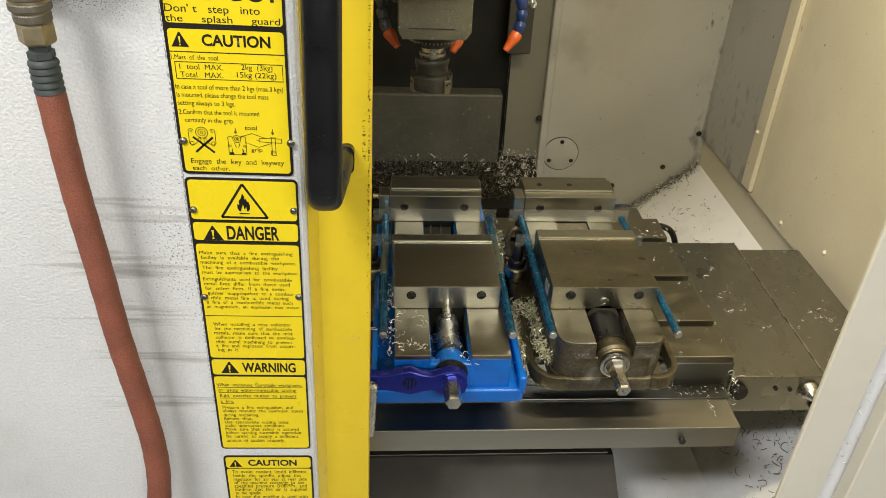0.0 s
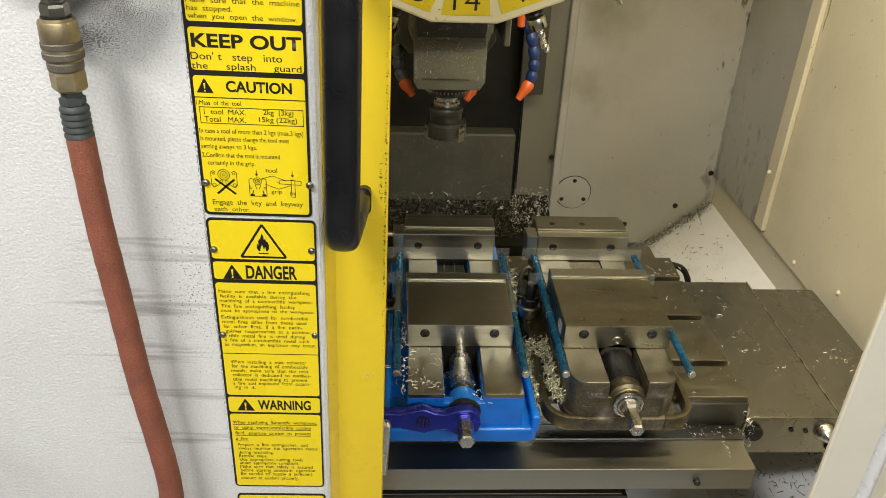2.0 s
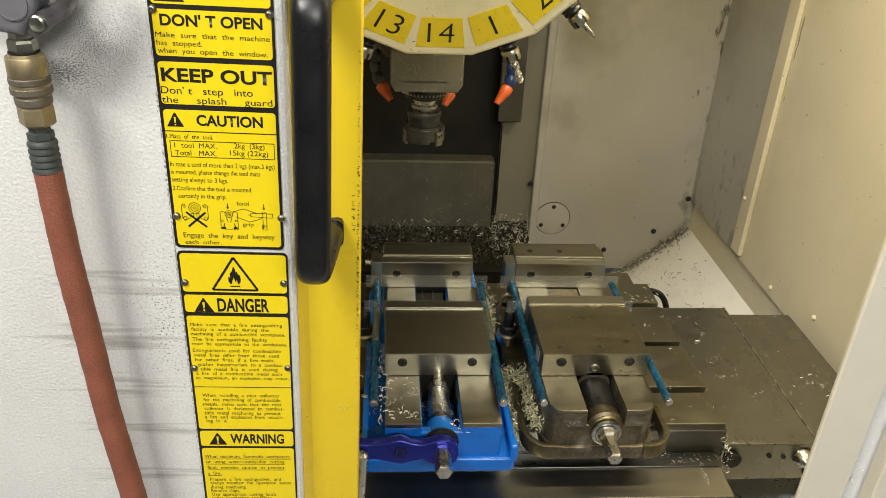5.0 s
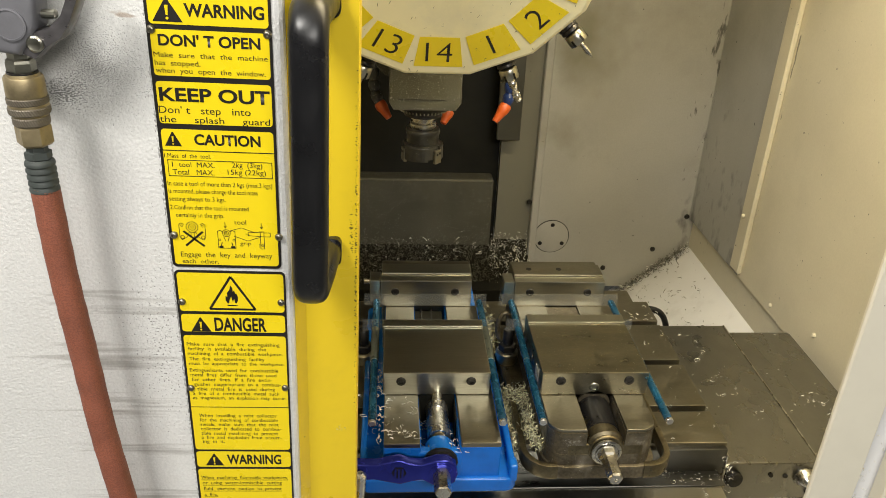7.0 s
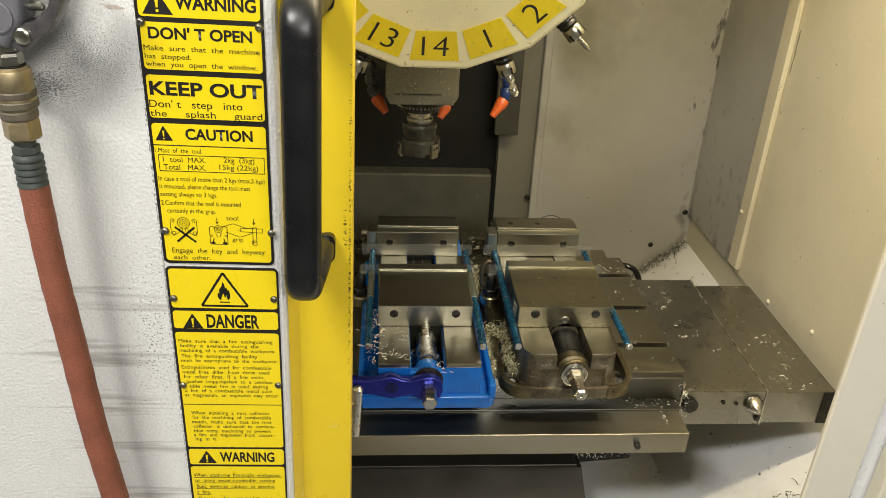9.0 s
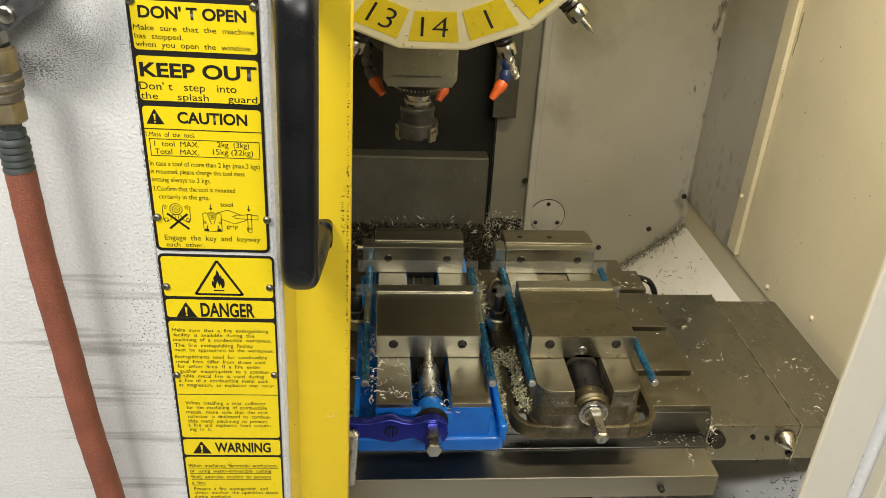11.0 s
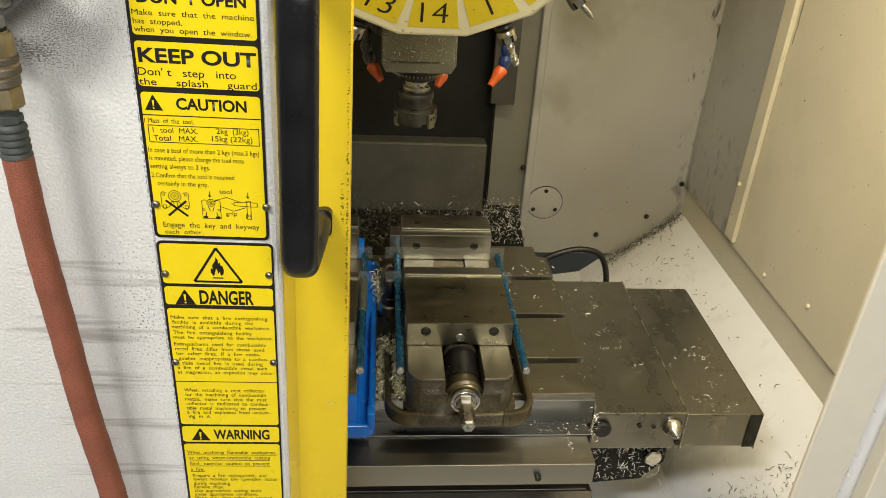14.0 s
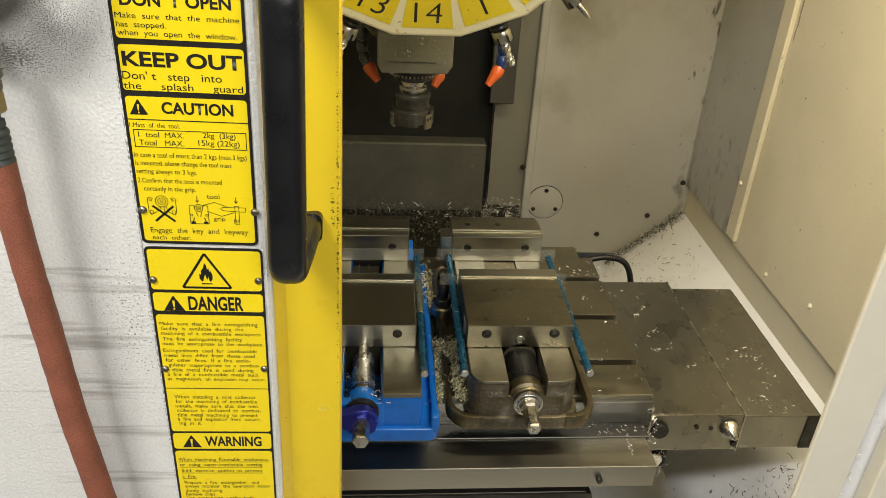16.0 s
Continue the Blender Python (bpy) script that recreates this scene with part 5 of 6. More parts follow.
words(p3, "specified  pressure  0.08MPa,  and", -0.0804, -0.0073, -0.3063, 0.0070)
words(p3, "confirm  that  the  air  is  supplied", -0.0803, -0.0070, -0.3114, 0.0070)
words(p3, "to  the  spindle.", -0.0802, -0.0540, -0.3169, 0.0070)
words(p3, "In  case  the  machine  is  used  with", -0.0800, -0.0071, -0.3228, 0.0070)


# ---- door handle ----
def door_handle():
    h = thing("door_handle", "black plastic pull handle on the yellow door edge", "handle", (-0.10, 0.674, 1.30))
    h.matrix_world = pose(-0.10, 0.674, 1.30, 0, 1.15, 0)
    # one bar of rounded section, bent back to the door at both ends
    z0, z1, yf, yb, rb = 0.0575, 0.2580, -0.050, 0.026, 0.016
    path = [(0.0290, yb, z0), (0.0262, yf + rb + 0.02, z0), (0.0242, yf + rb, z0)]
    path += [(0.0238, yf + rb - rb * math.sin(radians(a)), z0 + rb - rb * math.cos(radians(a))) for a in range(15, 91, 15)]
    path += [(0.0240 + 0.0018 * k / 6, yf, z0 + rb + (z1 - z0 - 2 * rb) * k / 6) for k in range(1, 7)]
    path += [(0.0258, yf + rb - rb * math.cos(radians(a)), z1 - rb + rb * math.sin(radians(a))) for a in range(15, 91, 15)]
    path += [(0.0270, yf + rb + 0.02, z1), (0.0290, yb, z1)]
    bm = bmesh.new()
    n, loops = 28, []
    P = [Vector(p) for p in path]
    for i, p in enumerate(P):
        d = (P[min(i + 1, len(P) - 1)] - P[max(i - 1, 0)]).normalized()
        side = Vector((1, 0, 0))
        out = side.cross(d).normalized()
        ring = []
        for k in range(n):
            c, q = math.cos(2 * math.pi * k / n), math.sin(2 * math.pi * k / n)
            ring.append(bm.verts.new(p + side * 0.0130 * math.copysign(abs(c) ** 0.72, c) + out * 0.0118 * math.copysign(abs(q) ** 0.72, q)))
        loops.append(ring)
    for u, w in zip(loops, loops[1:]):
        for k in range(n):
            bm.faces.new((u[k], u[(k + 1) % n], w[(k + 1) % n], w[k]))
    bm.faces.new(list(reversed(loops[0])))
    bm.faces.new(loops[-1])
    bmesh.ops.recalc_face_normals(bm, faces=bm.faces)
    part("grip", bm, M_RUBBER, h, "", True)
    for z in (z0, z1):
        part("foot", prism(rounded(0.0155, 0.0420, z - 0.0125, z + 0.0125, 0.006, 4), "y", 0.0205, 0.030, 0.0), M_RUBBER, h)


door_handle()


# ---- air gun hanging on its hose before the door ----
def air_gun():
    g = thing("air_gun", "grey cast air blow gun with brass coupling hanging before the door", "air gun", (-0.252, 0.635, 1.43))
    o = Vector((-0.252, 0.635, 1.43))
    L = lambda x, z, dy=0.0: (x - o.x, dy, z - o.z)
    part("body", prism([(-0.030, 0.104), (0.004, 0.099), (0.010, 0.107), (0.017, 0.117), (0.019, 0.135), (0.013, 0.150), (0.014, 0.20), (-0.040, 0.20), (-0.036, 0.14)], "y", -0.012, 0.012, 0.005, 3), M_GUN, g, "", True)
    part("badge", lathe([(0.0100, 0), (0.0100, 0.0012), (0.0088, 0.0015), (0.0085, 0.0009)], 28, along((0.002, -0.0118, 0.1185), (0.002, -1, 0.1185))), M_GUN, g, "round embossed badge", True)
    part("lever", prism([(0.004, 0.100), (0.0115, 0.0965), (0.020, 0.104), (0.030, 0.110), (0.037, 0.120), (0.043, 0.132), (0.049, 0.150), (0.043, 0.152), (0.037, 0.136), (0.031, 0.124), (0.022, 0.116), (0.010, 0.114), (0.003, 0.107)], "y", -0.009, 0.009, 0.0025, 2), mat("worn_grey_lever", (0.125, 0.118, 0.122), 0.36, 0.5, vary=0.25, scale=60), g, "worn grey trigger lever", True)
    part("pivot", lathe([(0.0052, 0), (0.0052, 0.002), (0.0040, 0.0028), (0.0015, 0.0020)], 18, along((0.0140, -0.0088, 0.1068), (0.0140, -1, 0.1068))), M_STEEL, g, "bright slotted pivot screw", True)
    part("pin", rod((0.016, 0, 0.1236), (0.0265, 0, 0.1236), 0.0030, 12, 0.0008), M_STEEL, g)
    ax = along((-0.0016, 0, 0.099), (-0.0030, 0, 0.0))
    part("nut", lathe([(0.0072, -0.002), (0.0072, 0.003), (0.0085, 0.004), (0.0090, 0.006), (0.0090, 0.011), (0.0080, 0.013)], 6, ax), M_STEEL, g, "zinc plated hexagon nut")
    part("coupling_top", lathe([(0.0070, 0.0125), (0.0098, 0.0128), (0.0100, 0.0142), (0.0116, 0.0145), (0.0122, 0.0158), (0.0124, 0.0270), (0.0121, 0.0276)], 30, ax), M_BRASS, g, "smooth brass coupling sleeve", True)
    part("coupling_lip", lathe([(0.0068, 0.0115), (0.0096, 0.0118), (0.0096, 0.0135)], 26, ax), M_BOLT, g, "dark lip of the coupling", True)
    # knurled bands with smooth grooves between them
    knurl = mat("dull_knurled_metal", (0.19, 0.165, 0.125), 0.55, 0.6, vary=0.2, scale=60)
    for r, za, zb in ((0.0127, 0.0278, 0.0325), (0.0129, 0.0342, 0.0392), (0.0114, 0.0408, 0.0468)):
        bm = bmesh.new()
        n, loops = 180, []
        for k in range(7):
            z = za + (zb - za) * k / 6
            rr = r - (0.0005 if k in (0, 6) else 0.0)
            loops.append([bm.verts.new((rr * (1.0 + 0.012 * ((j + k) // 2 % 2)) * math.cos(2 * math.pi * j / n), rr * (1.0 + 0.012 * ((j + k) // 2 % 2)) * math.sin(2 * math.pi * j / n), z)) for j in range(n)])
        for u, w in zip(loops, loops[1:]):
            for j in range(n):
                bm.faces.new((u[j], u[(j + 1) % n], w[(j + 1) % n], w[j]))
        bmesh.ops.transform(bm, matrix=ax, verts=bm.verts)
        part("knurled_ring", bm, knurl, g, "dull knurled collar")
    part("coupling_core", lathe([(0.0118, 0.0272), (0.0124, 0.0328), (0.0125, 0.0340), (0.0122, 0.0395), (0.0110, 0.0404), (0.0106, 0.0472)], 28, ax), M_BRASS, g, "", True)
    part("brass_hex", lathe([(0.0095, 0.0465), (0.0112, 0.0475), (0.0114, 0.0490), (0.0114, 0.0595), (0.0098, 0.0612), (0.0070, 0.0614)], 6, ax @ pose(0, 0, 0, 0, 0, 18)), M_BRASS, g, "brass hexagon")
    part("barb_nut", lathe([(0.0068, 0.061), (0.0068, 0.0655), (0.0086, 0.066), (0.0086, 0.0705), (0.0075, 0.0715)], 6, ax), M_SLEEVE, g)
    rings = [(0.0078, 0.0712)]
    for i in range(5):
        z = 0.0725 + i * 0.0047
        rings += [(0.0092, z), (0.0098, z + 0.0012), (0.0098, z + 0.0026), (0.0090, z + 0.0036)]
    rings += [(0.0088, 0.097)]
    part("sleeve", lathe(rings, 24, ax), M_SLEEVE, g, "ribbed grey-green hose sleeve", True)
    pts = [(-0.0025, 0, 0.0065), (-0.0028, 0, -0.0025), (-0.0030, 0.001, -0.065), (-0.0008, 0.002, -0.1285), (0.0012, 0.004, -0.2122), (0.0058, 0.006, -0.289), (0.0075, 0.007, -0.3461), (0.0020, 0.006, -0.4084), (-0.018, 0.002, -0.50), (-0.05, 0.0, -0.62)]
    part("hose", tube(pts, 0.0100, 20, lambda t: 0.0094 + 0.0020 * t + 0.0002 * math.sin(t * 140)), M_HOSE, g, "braided rust-red rubber air hose", True)
    return g


air_gun()


# ---- wall fittings, bolts, cable ----
def wall_bolt(x, y, z, axis, r=0.007, label="dark screw head on the enclosure wall", material=None):
    b = thing("wall_bolt", label, "bolt", (x, y, z), "bolts in the enclosure walls")
    d = Vector((0, -1, 0)) if axis == "y" else Vector((-1, 0, 0))
    part("head", lathe([(r, 0), (r, 0.002), (r * 0.7, 0.0045), (r * 0.35, 0.005), (r * 0.3, 0.003)], 16, along((0, 0, 0), d)), material or M_BOLT, b, "", True)


for x, z in ((0.697, 0.728), (0.567, 0.670), (0.775, 0.826), (0.345, 0.866)):
    wall_bolt(x, YB - (0.006 if x < 0.36 else 0.0), z, "y")
for y, z in ((1.472, 0.842), (1.302, 0.878), (1.648, 0.9685)):
    wall_bolt(XW - (0.012 if y > 1.6 else 0.0), y, z, "x", 0.0052, "pale screw head on the side wall", M_WALL)


def cover_plate():
    c = thing("cover_plate", "round grey blanking plate with three screws on the back wall", "plate", (0.414, YB, 0.764))
    part("disc", lathe([(0.046, 0), (0.046, 0.0022), (0.0445, 0.003)], 40, along((0, 0, 0), (0, -1, 0))), M_WALL_BACK, c, "", True)
    part("seam", lathe([(0.0480, 0), (0.0480, 0.0008), (0.0465, 0.0008)], 40, along((0, 0, 0), (0, -1, 0))), M_BOLT, c)
    for a in (90, 212, 328):
        part("screw", rod((0.035 * math.cos(radians(a)), -0.003, 0.035 * math.sin(radians(a))), (0.035 * math.cos(radians(a)), -0.006, 0.035 * math.sin(radians(a))), 0.0055, 14, 0.001), M_BOLT, c)


cover_plate()
cb = thing("cable", "black rubber cable looping behind the table", "cable", (0.3993, 1.44, 0.86))
part("sheath", tube([(-0.03, 0.0, -0.05), (0.016, 0.0, 0.0), (0.060, 0.0, 0.0225), (0.1, 0.0, 0.029), (0.138, 0.0, 0.015), (0.158, 0.0, -0.035), (0.160, 0.0, -0.10)], 0.0062, 12), M_CABLE, cb, "", True)
MOVES_CABLE = [cb]
bx = tagged(link("junction_box", box(0.36, 0.48, 1.40, 1.50, 0.70, 0.862, 0.003), M_TABLE), "grey steel box behind the table", "box")
MOVES_TABLE.append(bx)


# ---- swarf ----
def curl(bm, rng, at, size, flat=0.6):
    """One curled ribbon chip."""
    a0 = rng.uniform(0, 6.28)
    turn = rng.uniform(0.8, 4.5) * rng.choice((-1, 1))
    r = size * rng.uniform(0.25, 0.6)
    n = rng.randint(4, 7)
    w = min(0.0011, size * rng.uniform(0.07, 0.16))
    ori = Euler((rng.uniform(-flat, flat), rng.uniform(-flat, flat), rng.uniform(0, 6.28))).to_matrix()
    prev = None
    for i in range(n + 1):
        t = i / n
        a = a0 + turn * t
        p = Vector((r * math.cos(a), r * math.sin(a), size * 0.25 * t)) - Vector((r * math.cos(a0), r * math.sin(a0), 0))
        up = Vector((0.3 * math.cos(a), 0.3 * math.sin(a), 0.95)) * w
        c = [bm.verts.new(Vector(at) + ori @ (p + up)), bm.verts.new(Vector(at) + ori @ (p - up * 0.3))]
        if prev:
            bm.faces.new((prev[0], prev[1], c[1], c[0]))
        prev = c


def swarf(label, places, moves=None, at=(0, 0, 0), material=None):
    bm = bmesh.new()
    for rng, p, s, f in places:
        curl(bm, rng, Vector(p) - Vector(at), s, f)
    ob = link("swarf", bm, material or M_CHIP)
    ob.location = at
    tagged(ob, label, "metal chips", kind="stuff")
    if moves is not None:
        moves.append(ob)
    return ob


R = random.Random(7)
# on the covers and the table
pl = []
for cx, cy, sx, sy, n in ((0.551, 1.192, 0.012, 0.010, 9), (0.549, 1.150, 0.010, 0.008, 6), (0.571, 1.155, 0.006, 0.010, 4), (0.535, 1.335, 0.020, 0.012, 10), (0.573, 1.265, 0.012, 0.02, 4),
                          (0.585, 1.087, 0.006, 0.015, 4), (0.690, 1.125, 0.013, 0.008, 16), (0.716, 1.155, 0.006, 0.012, 3), (0.712, 1.092, 0.012, 0.012, 5), (0.676, 1.006, 0.008, 0.012, 9),
                          (0.646, 0.998, 0.005, 0.008, 4), (0.704, 0.992, 0.012, 0.006, 5), (0.703, 1.040, 0.012, 0.012, 4), (0.628, 1.296, 0.004, 0.012, 4), (0.723, 1.334, 0.015, 0.004, 3), (0.62, 1.16, 0.09, 0.12, 26)):
    for _ in range(n):
        x, y = R.gauss(cx, sx), R.gauss(cy, sy)
        if 0.49 < x < 0.755 and 0.985 < y < 1.345:
            pl.append((R, (x, y, ZC + 0.0035), R.uniform(0.003, 0.009), 0.35))
swarf("scattered bright aluminium chips on the way cover", pl, MOVES_TABLE, (0.62, 1.17, ZC))
pl = []
for _ in range(40):
    pl.append((R, (R.uniform(0.37, 0.48), R.uniform(0.99, 1.38), ZT + 0.002), R.uniform(0.003, 0.008), 0.2))
for _ in range(18):
    pl.append((R, (R.gauss(0.44, 0.03), R.gauss(1.335, 0.012), ZT + 0.003), R.uniform(0.005, 0.012), 0.3))
swarf("few bright aluminium chips on the table", pl, MOVES_TABLE, (0.43, 1.19, ZT))
# heaped between the vises and in the open flange
pl = []
for _ in range(340):
    y = R.uniform(0.965, 1.105)
    pl.append((R, (R.gauss(0.1610, 0.0030), y, ZT + 0.004 + abs(R.gauss(0.004, 0.007))), R.uniform(0.006, 0.013), 1.4))
for _ in range(300):
    y = R.uniform(1.19, 1.30)
    pl.append((R, (R.gauss(0.157, 0.0045), y, ZT + 0.010 + abs(R.gauss(0.010, 0.012))), R.uniform(0.006, 0.014), 1.4))
for _ in range(420):
    y = 0.945 + 0.145 * R.random() ** 1.2
    k = (1.09 - y) / 0.145
    pl.append((R, (R.gauss(0.1870, 0.0036) + max(0, 0.975 - y) * 0.25, y, ZT + 0.024 + abs(R.gauss(0, 0.003 + 0.005 * k))), R.uniform(0.006, 0.014), 1.4))
for _ in range(60):
    t = R.random()
    pl.append((R, (0.163 + 0.020 * t, 1.085 - 0.045 * t + R.gauss(0, 0.003), ZT + 0.026 + R.random() * 0.006), R.uniform(0.008, 0.016), 1.0))
swarf("tangled heap of bright chips between the vises", pl, MOVES_TABLE, (0.17, 1.15, ZT), M_CURL)
pl = []
for k in range(16):
    pl.append((R, (-0.020 + 0.0021 * k, 0.925 - 0.0008 * k + 0.001 * math.sin(k * 2.1), 0.9785), 0.0042, 0.9))
for _ in range(30):
    pl.append((R, (R.gauss(-0.030, 0.003), R.uniform(0.905, 1.05), 0.972 + R.random() * 0.006), R.uniform(0.004, 0.010), 1.2))
for _ in range(34):
    pl.append((R, (R.uniform(-0.03, 0.02), R.uniform(0.9, 1.0), 0.979), R.uniform(0.004, 0.011), 0.3))
for _ in range(40):
    pl.append((R, (R.gauss(-0.040, 0.008), R.uniform(0.90, 1.15), ZT + 0.028 + R.random() * 0.008), R.uniform(0.005, 0.012), 0.8))
for _ in range(18):
    pl.append((R, (R.gauss(0.071, 0.007), R.uniform(0.895, 0.935), 0.962 + R.random() * 0.006), R.uniform(0.005, 0.01), 0.8))
for _ in range(22):
    pl.append((R, (R.gauss(0.034, 0.006), R.uniform(0.93, 0.99), 0.930 + R.random() * 0.012), R.uniform(0.005, 0.010), 0.8))
swarf("bright chips on the blue vise", pl, MOVES_TABLE, (0.0, 0.95, 0.95))
# along the table's front rail and ledge end
pl = []
for _ in range(46):
    pl.append((R, (R.uniform(0.385, 0.475), R.uniform(0.955, 0.978), 0.8475 + R.random() * 0.003), R.uniform(0.002, 0.006), 0.6))
for _ in range(40):
    pl.append((R, (0.486 + R.gauss(0, 0.003), R.uniform(0.955, 0.99), R.uniform(0.82, 0.875)), R.uniform(0.003, 0.008), 1.5))
for k in range(14):
    pl.append((R, (0.4395 + 0.0015 * math.sin(k * 1.9), 0.968 - 0.0042 * k, 0.8475), 0.005, 1.2))
swarf("chips caught on the table front ledge", pl, MOVES_TABLE, (0.44, 0.97, 0.845))
# heap at the foot of the column
pl = []
for _ in range(3900):
    x = R.uniform(-0.12, 0.34)
    k = max(0.0, (x - 0.24) / 0.10)
    y = R.uniform(1.82, 1.955)
    pl.append((R, (x, y, 0.700 - 0.05 * k + (y - 1.82) * 0.55 * (1 - 0.2 * k) + R.gauss(0, 0.005)), R.uniform(0.004, 0.011), 1.5))
swarf("long heap of grey swarf at the foot of the column", pl, None, (0.1, 1.9, 0.72), M_SWARF)
setting("heap_shelf", prism([(1.80, 0.60), (1.958, 0.60), (1.958, 0.755), (1.80, 0.688)], "x", -0.20, 0.345), M_BLACK, "dark shelf under the swarf heap", "shelf")
# on the chip pan
pl = []
fz = lambda x: FLOOR_Z - SLOPE * (FLOOR_X - x)
for _ in range(620):
    x = R.uniform(0.60, FLOOR_X - 0.008)
    y = YB - abs(R.gauss(0, 0.012)) - 0.004
    pl.append((R, (x, y, fz(x) + 0.004 + R.random() * 0.012), R.uniform(0.005, 0.013), 1.5))
for _ in range(260):
    x, y = R.uniform(0.50, 0.76), YB - abs(R.gauss(0, 0.28)) - 0.02
    pl.append((R, (x, y, fz(x) + 0.004), R.uniform(0.005, 0.014), 0.9))
for _ in range(200):
    x, y = R.gauss(0.66, 0.04), R.uniform(0.93, 1.12)
    if x < 0.78:
        pl.append((R, (x, y, fz(x) + 0.005), R.uniform(0.007, 0.018), 1.2))
for _ in range(60):
    x, y = R.uniform(0.45, 0.76), R.uniform(0.86, 1.5)
    pl.append((R, (x, y, (fz(x) if x > 0.545 else 0.541) + 0.004), R.uniform(0.005, 0.014), 0.9))
swarf("grey swarf scattered over the sloping chip pan", pl, None, (0.65, 1.5, 0.65), M_SWARF)
pl = []
for _ in range(150):
    x = R.uniform(0.60, FLOOR_X - 0.008)
    y = YB - abs(R.gauss(0, 0.016)) - 0.004
    pl.append((R, (x, y, fz(x) + 0.012 + R.random() * 0.010), R.uniform(0.004, 0.010), 1.5))
swarf("pale chips lying on the swarf in the pan corner", pl, None, (0.70, 1.94, 0.68))
pl = []
for _ in range(70):
    pl.append((R, (R.uniform(0.514, 0.542), 0.770, R.uniform(0.85, 1.2)), R.uniform(0.004, 0.010), 1.5))
swarf("chips stuck in the post channel", pl, None, (0.53, 0.77, 1.0))
# stuck on the turret face
pl = []
m = Matrix((EX, -R0, NRM)).transposed()
for _ in range(300):
    rr, a = 0.165 * math.sqrt(R.random()), R.uniform(0, 6.28)
    pl.append((R, tuple(TUR_C + m @ Vector((rr * math.cos(a), rr * math.sin(a), 0.0018))), R.uniform(0.0015, 0.0045), 1.5))
swarf("small chips stuck to the turret face", pl, None, tuple(TUR_C), M_TFLAKE)
# one brassy flake on the door's leading edge
pl = []
for _ in range(7):
    pl.append((R, (R.gauss(-0.0641, 0.0035), R.uniform(0.6985, 0.7000), R.gauss(1.1696, 0.0018)), R.uniform(0.003, 0.007), 0.8))
swarf("brassy curled flake stuck on the yellow door edge", pl, None, (-0.0641, 0.70, 1.1696), M_CURL)
# caked on the saddle's side
pl = []
for _ in range(200):
    pl.append((R, (R.uniform(0.335, 0.47), R.uniform(1.042, 1.05), R.uniform(0.655, 0.738)), R.uniform(0.005, 0.013), 1.5))
for _ in range(220):
    pl.append((R, (R.uniform(0.335, 0.474), R.uniform(1.045, 1.13), 0.737 + R.random() * 0.008), R.uniform(0.005, 0.013), 1.5))
swarf("swarf caked on the saddle bracket", pl, MOVES_SADDLE, (0.40, 1.05, 0.70))

# fine chips stuck on the spindle head
pl = []
hx, hy = 0.034, 1.300
for _ in range(260):
    pl.append((R, (hx + R.uniform(-0.096, -0.066), hy + 0.0295, R.uniform(1.40, 1.66)), R.uniform(0.001, 0.003), 1.5))
for _ in range(1000):
    pl.append((R, (hx + R.uniform(-0.053, 0.054), hy - 0.0505, R.uniform(1.328, 1.394)), R.uniform(0.0008, 0.0021), 1.5))
for _ in range(900):
    z = R.uniform(1.40, 1.66)
    k = 0.060 if z > 1.46 else 0.05
    pl.append((R, (hx + R.uniform(-k, k), hy - 0.0645, z), R.uniform(0.001, 0.0032), 1.5))
for _ in range(120):
    pl.append((R, (hx + R.choice((-1, 1)) * R.uniform(0.052, 0.062), hy - 0.0585, R.uniform(1.40, 1.46)), R.uniform(0.001, 0.003), 1.5))
for _ in range(60):
    pl.append((R, (hx + R.uniform(-0.05, 0.055), hy - R.uniform(0.051, 0.058), 1.3935), R.uniform(0.002, 0.004), 1.5))
swarf("fine bright chips stuck to the spindle head", pl, MOVES_HEAD, (hx, hy, 1.40))
# specks on the telescopic plate of the column
pl = []
for _ in range(150):
    pl.append((R, (R.uniform(-0.15, 0.244), YB - 0.021, R.uniform(0.74, 0.925)), R.uniform(0.0015, 0.005), 1.5))
swarf("fine chips stuck to the column cover plate", pl, MOVES_BAND, (0.05, YB - 0.02, 0.83))

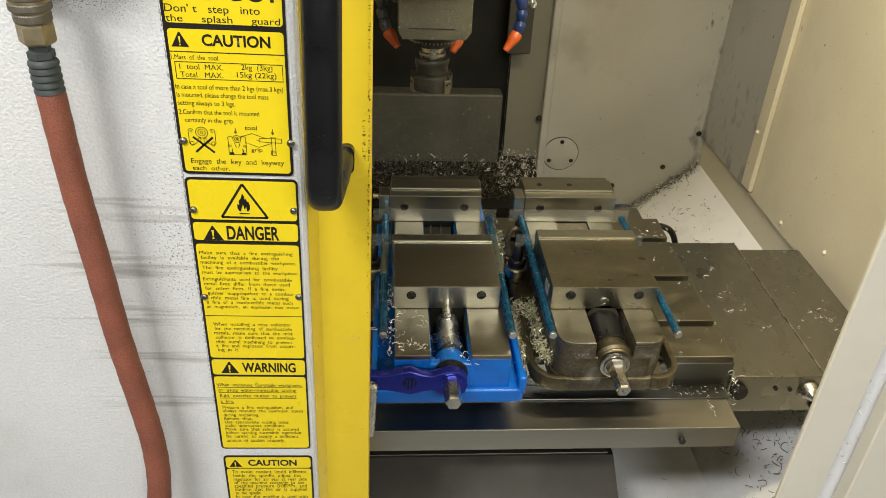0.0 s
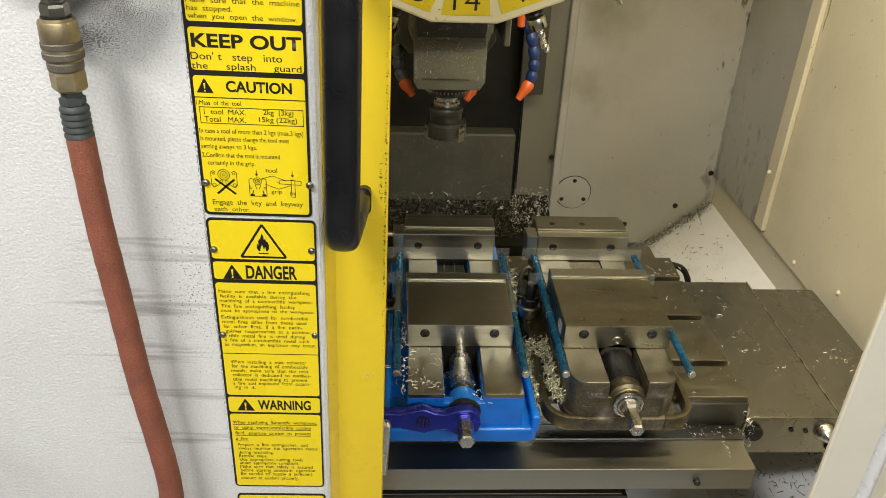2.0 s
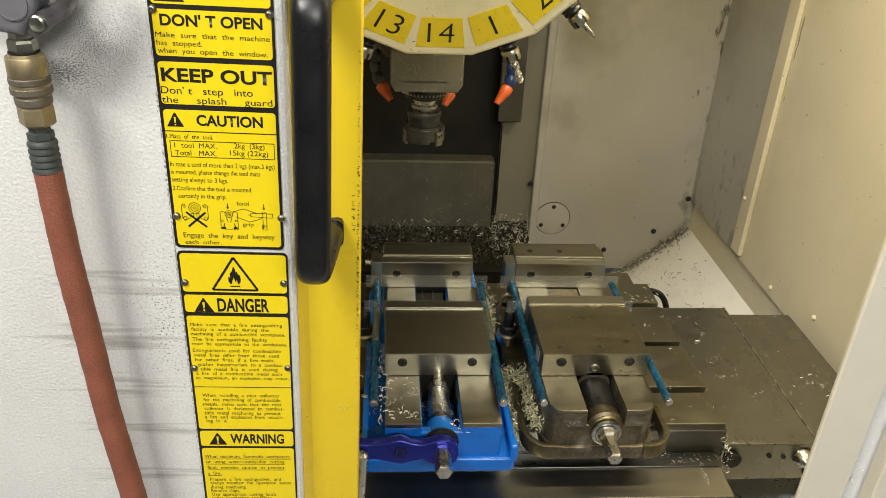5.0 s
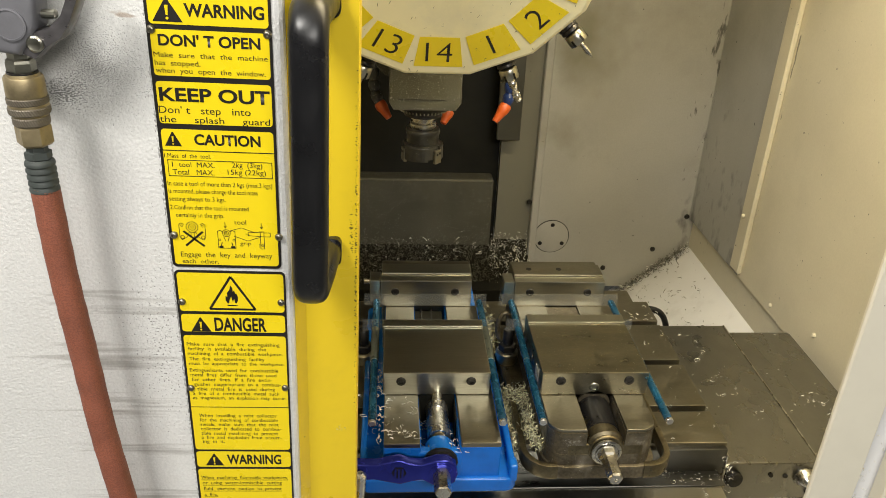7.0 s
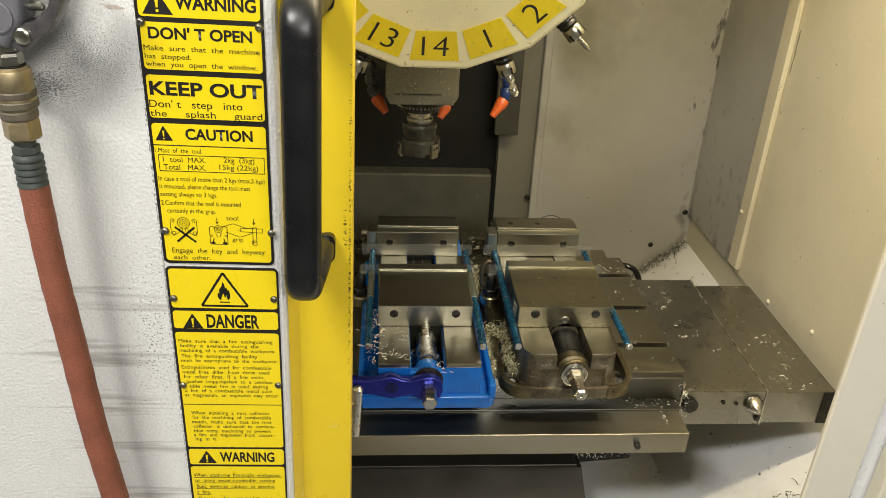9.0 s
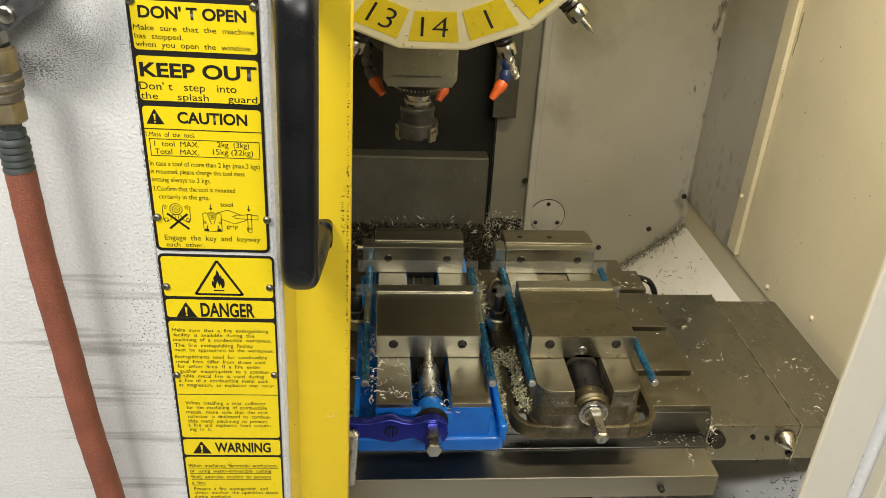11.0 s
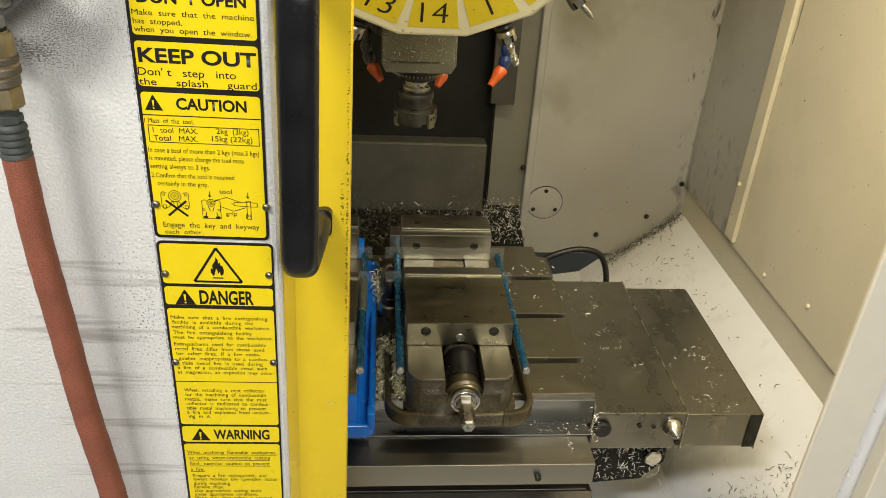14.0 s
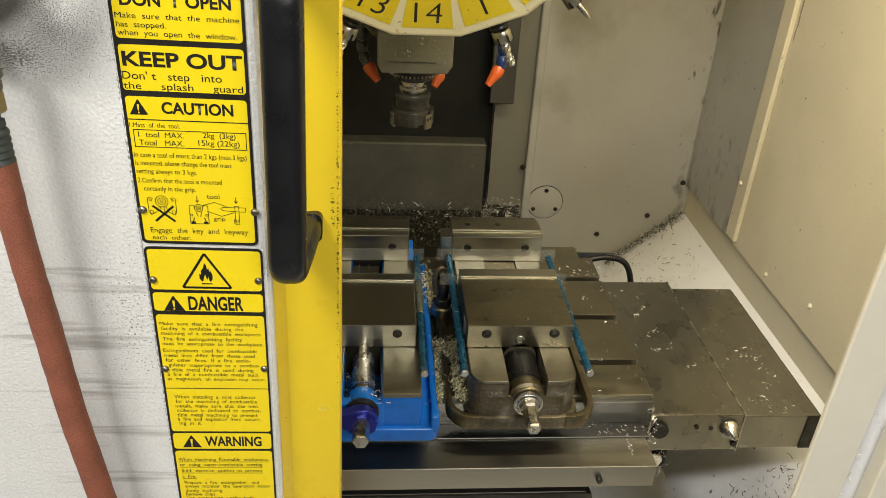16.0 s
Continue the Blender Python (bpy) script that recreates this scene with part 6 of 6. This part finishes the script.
# bright curls over the corner of the heap
pl = []
for _ in range(300):
    x, y = R.uniform(0.245, 0.345), R.uniform(1.83, 1.956)
    pl.append((R, (x, y, 0.692 + (y - 1.80) * 0.42 + abs(R.gauss(0, 0.012))), R.uniform(0.005, 0.013), 1.5))
for _ in range(60):
    x, y = R.uniform(-0.10, 0.25), R.uniform(1.83, 1.93)
    pl.append((R, (x, y, 0.712 + (y - 1.82) * 0.55), R.uniform(0.006, 0.016), 1.2))
swarf("bright curled chips lying on the swarf heap", pl, None, (0.2, 1.9, 0.73))


# ---- what moves ----
TABLE_ROWS = [(0, 0, 0), (7.2, 0, 0), (7.5, 0, 0.0096), (8.0, -0.001, 0.0651), (8.45, -0.003, 0.158), (8.6, -0.0035, 0.1662), (9.0, -0.0035, 0.1666), (9.6, -0.0035, 0.1666),
              (10.8, -0.001, 0.0475), (11.5, -0.0008, 0.0474), (12.0, -0.0007, 0.0471), (12.5, -0.0045, 0.0472), (13.0, -0.015, 0.0474), (13.5, -0.081, 0.0475),
              (13.9, -0.1735, 0.0475), (14.0, -0.1768, 0.0475), (14.5, -0.1767, 0.0475), (15.0, -0.1684, 0.0475), (15.5, -0.1415, 0.0475), (16.0, -0.0864, 0.0475)]
HEAD_ROWS = [(0, -0.031), (0.5, -0.0338), (1, -0.0343), (1.5, -0.0356), (1.9, -0.0395), (2.0, -0.0430), (2.1, -0.095), (2.2, -0.160), (2.35, -0.186), (2.5, -0.187), (3, -0.189), (3.5, -0.182), (4, -0.173), (4.1, -0.158),
             (4.2, -0.137), (4.5, -0.06), (4.9, -0.004), (5.2, 0.0), (16, 0.0)]


def motions():
    for ob in MOVES_TABLE:
        b = ob.matrix_basis.copy()
        walk(ob, [(t, pose(x, y, 0) @ b) for t, x, y in TABLE_ROWS])
    for ob in MOVES_SADDLE:
        b = ob.matrix_basis.copy()
        walk(ob, [(t, pose(0, y, 0) @ b) for t, x, y in TABLE_ROWS])
    for ob in MOVES_CABLE:
        b = ob.matrix_basis.copy()
        walk(ob, [(t, pose(0.6 * x, y, -0.035 * (1 + x / 0.177)) @ b) for t, x, y in TABLE_ROWS])
    for ob in MOVES_HEAD:
        b = ob.matrix_basis.copy()
        walk(ob, [(t, pose(0, 0, z) @ b) for t, z in HEAD_ROWS])
    # the lowest cover plate of the column is pushed down at the end of the stroke
    for ob in MOVES_BAND:
        b = ob.matrix_basis.copy()
        walk(ob, [(t, pose(0, 0, min(0.0, z + 0.087)) @ b) for t, z in HEAD_ROWS])


motions()
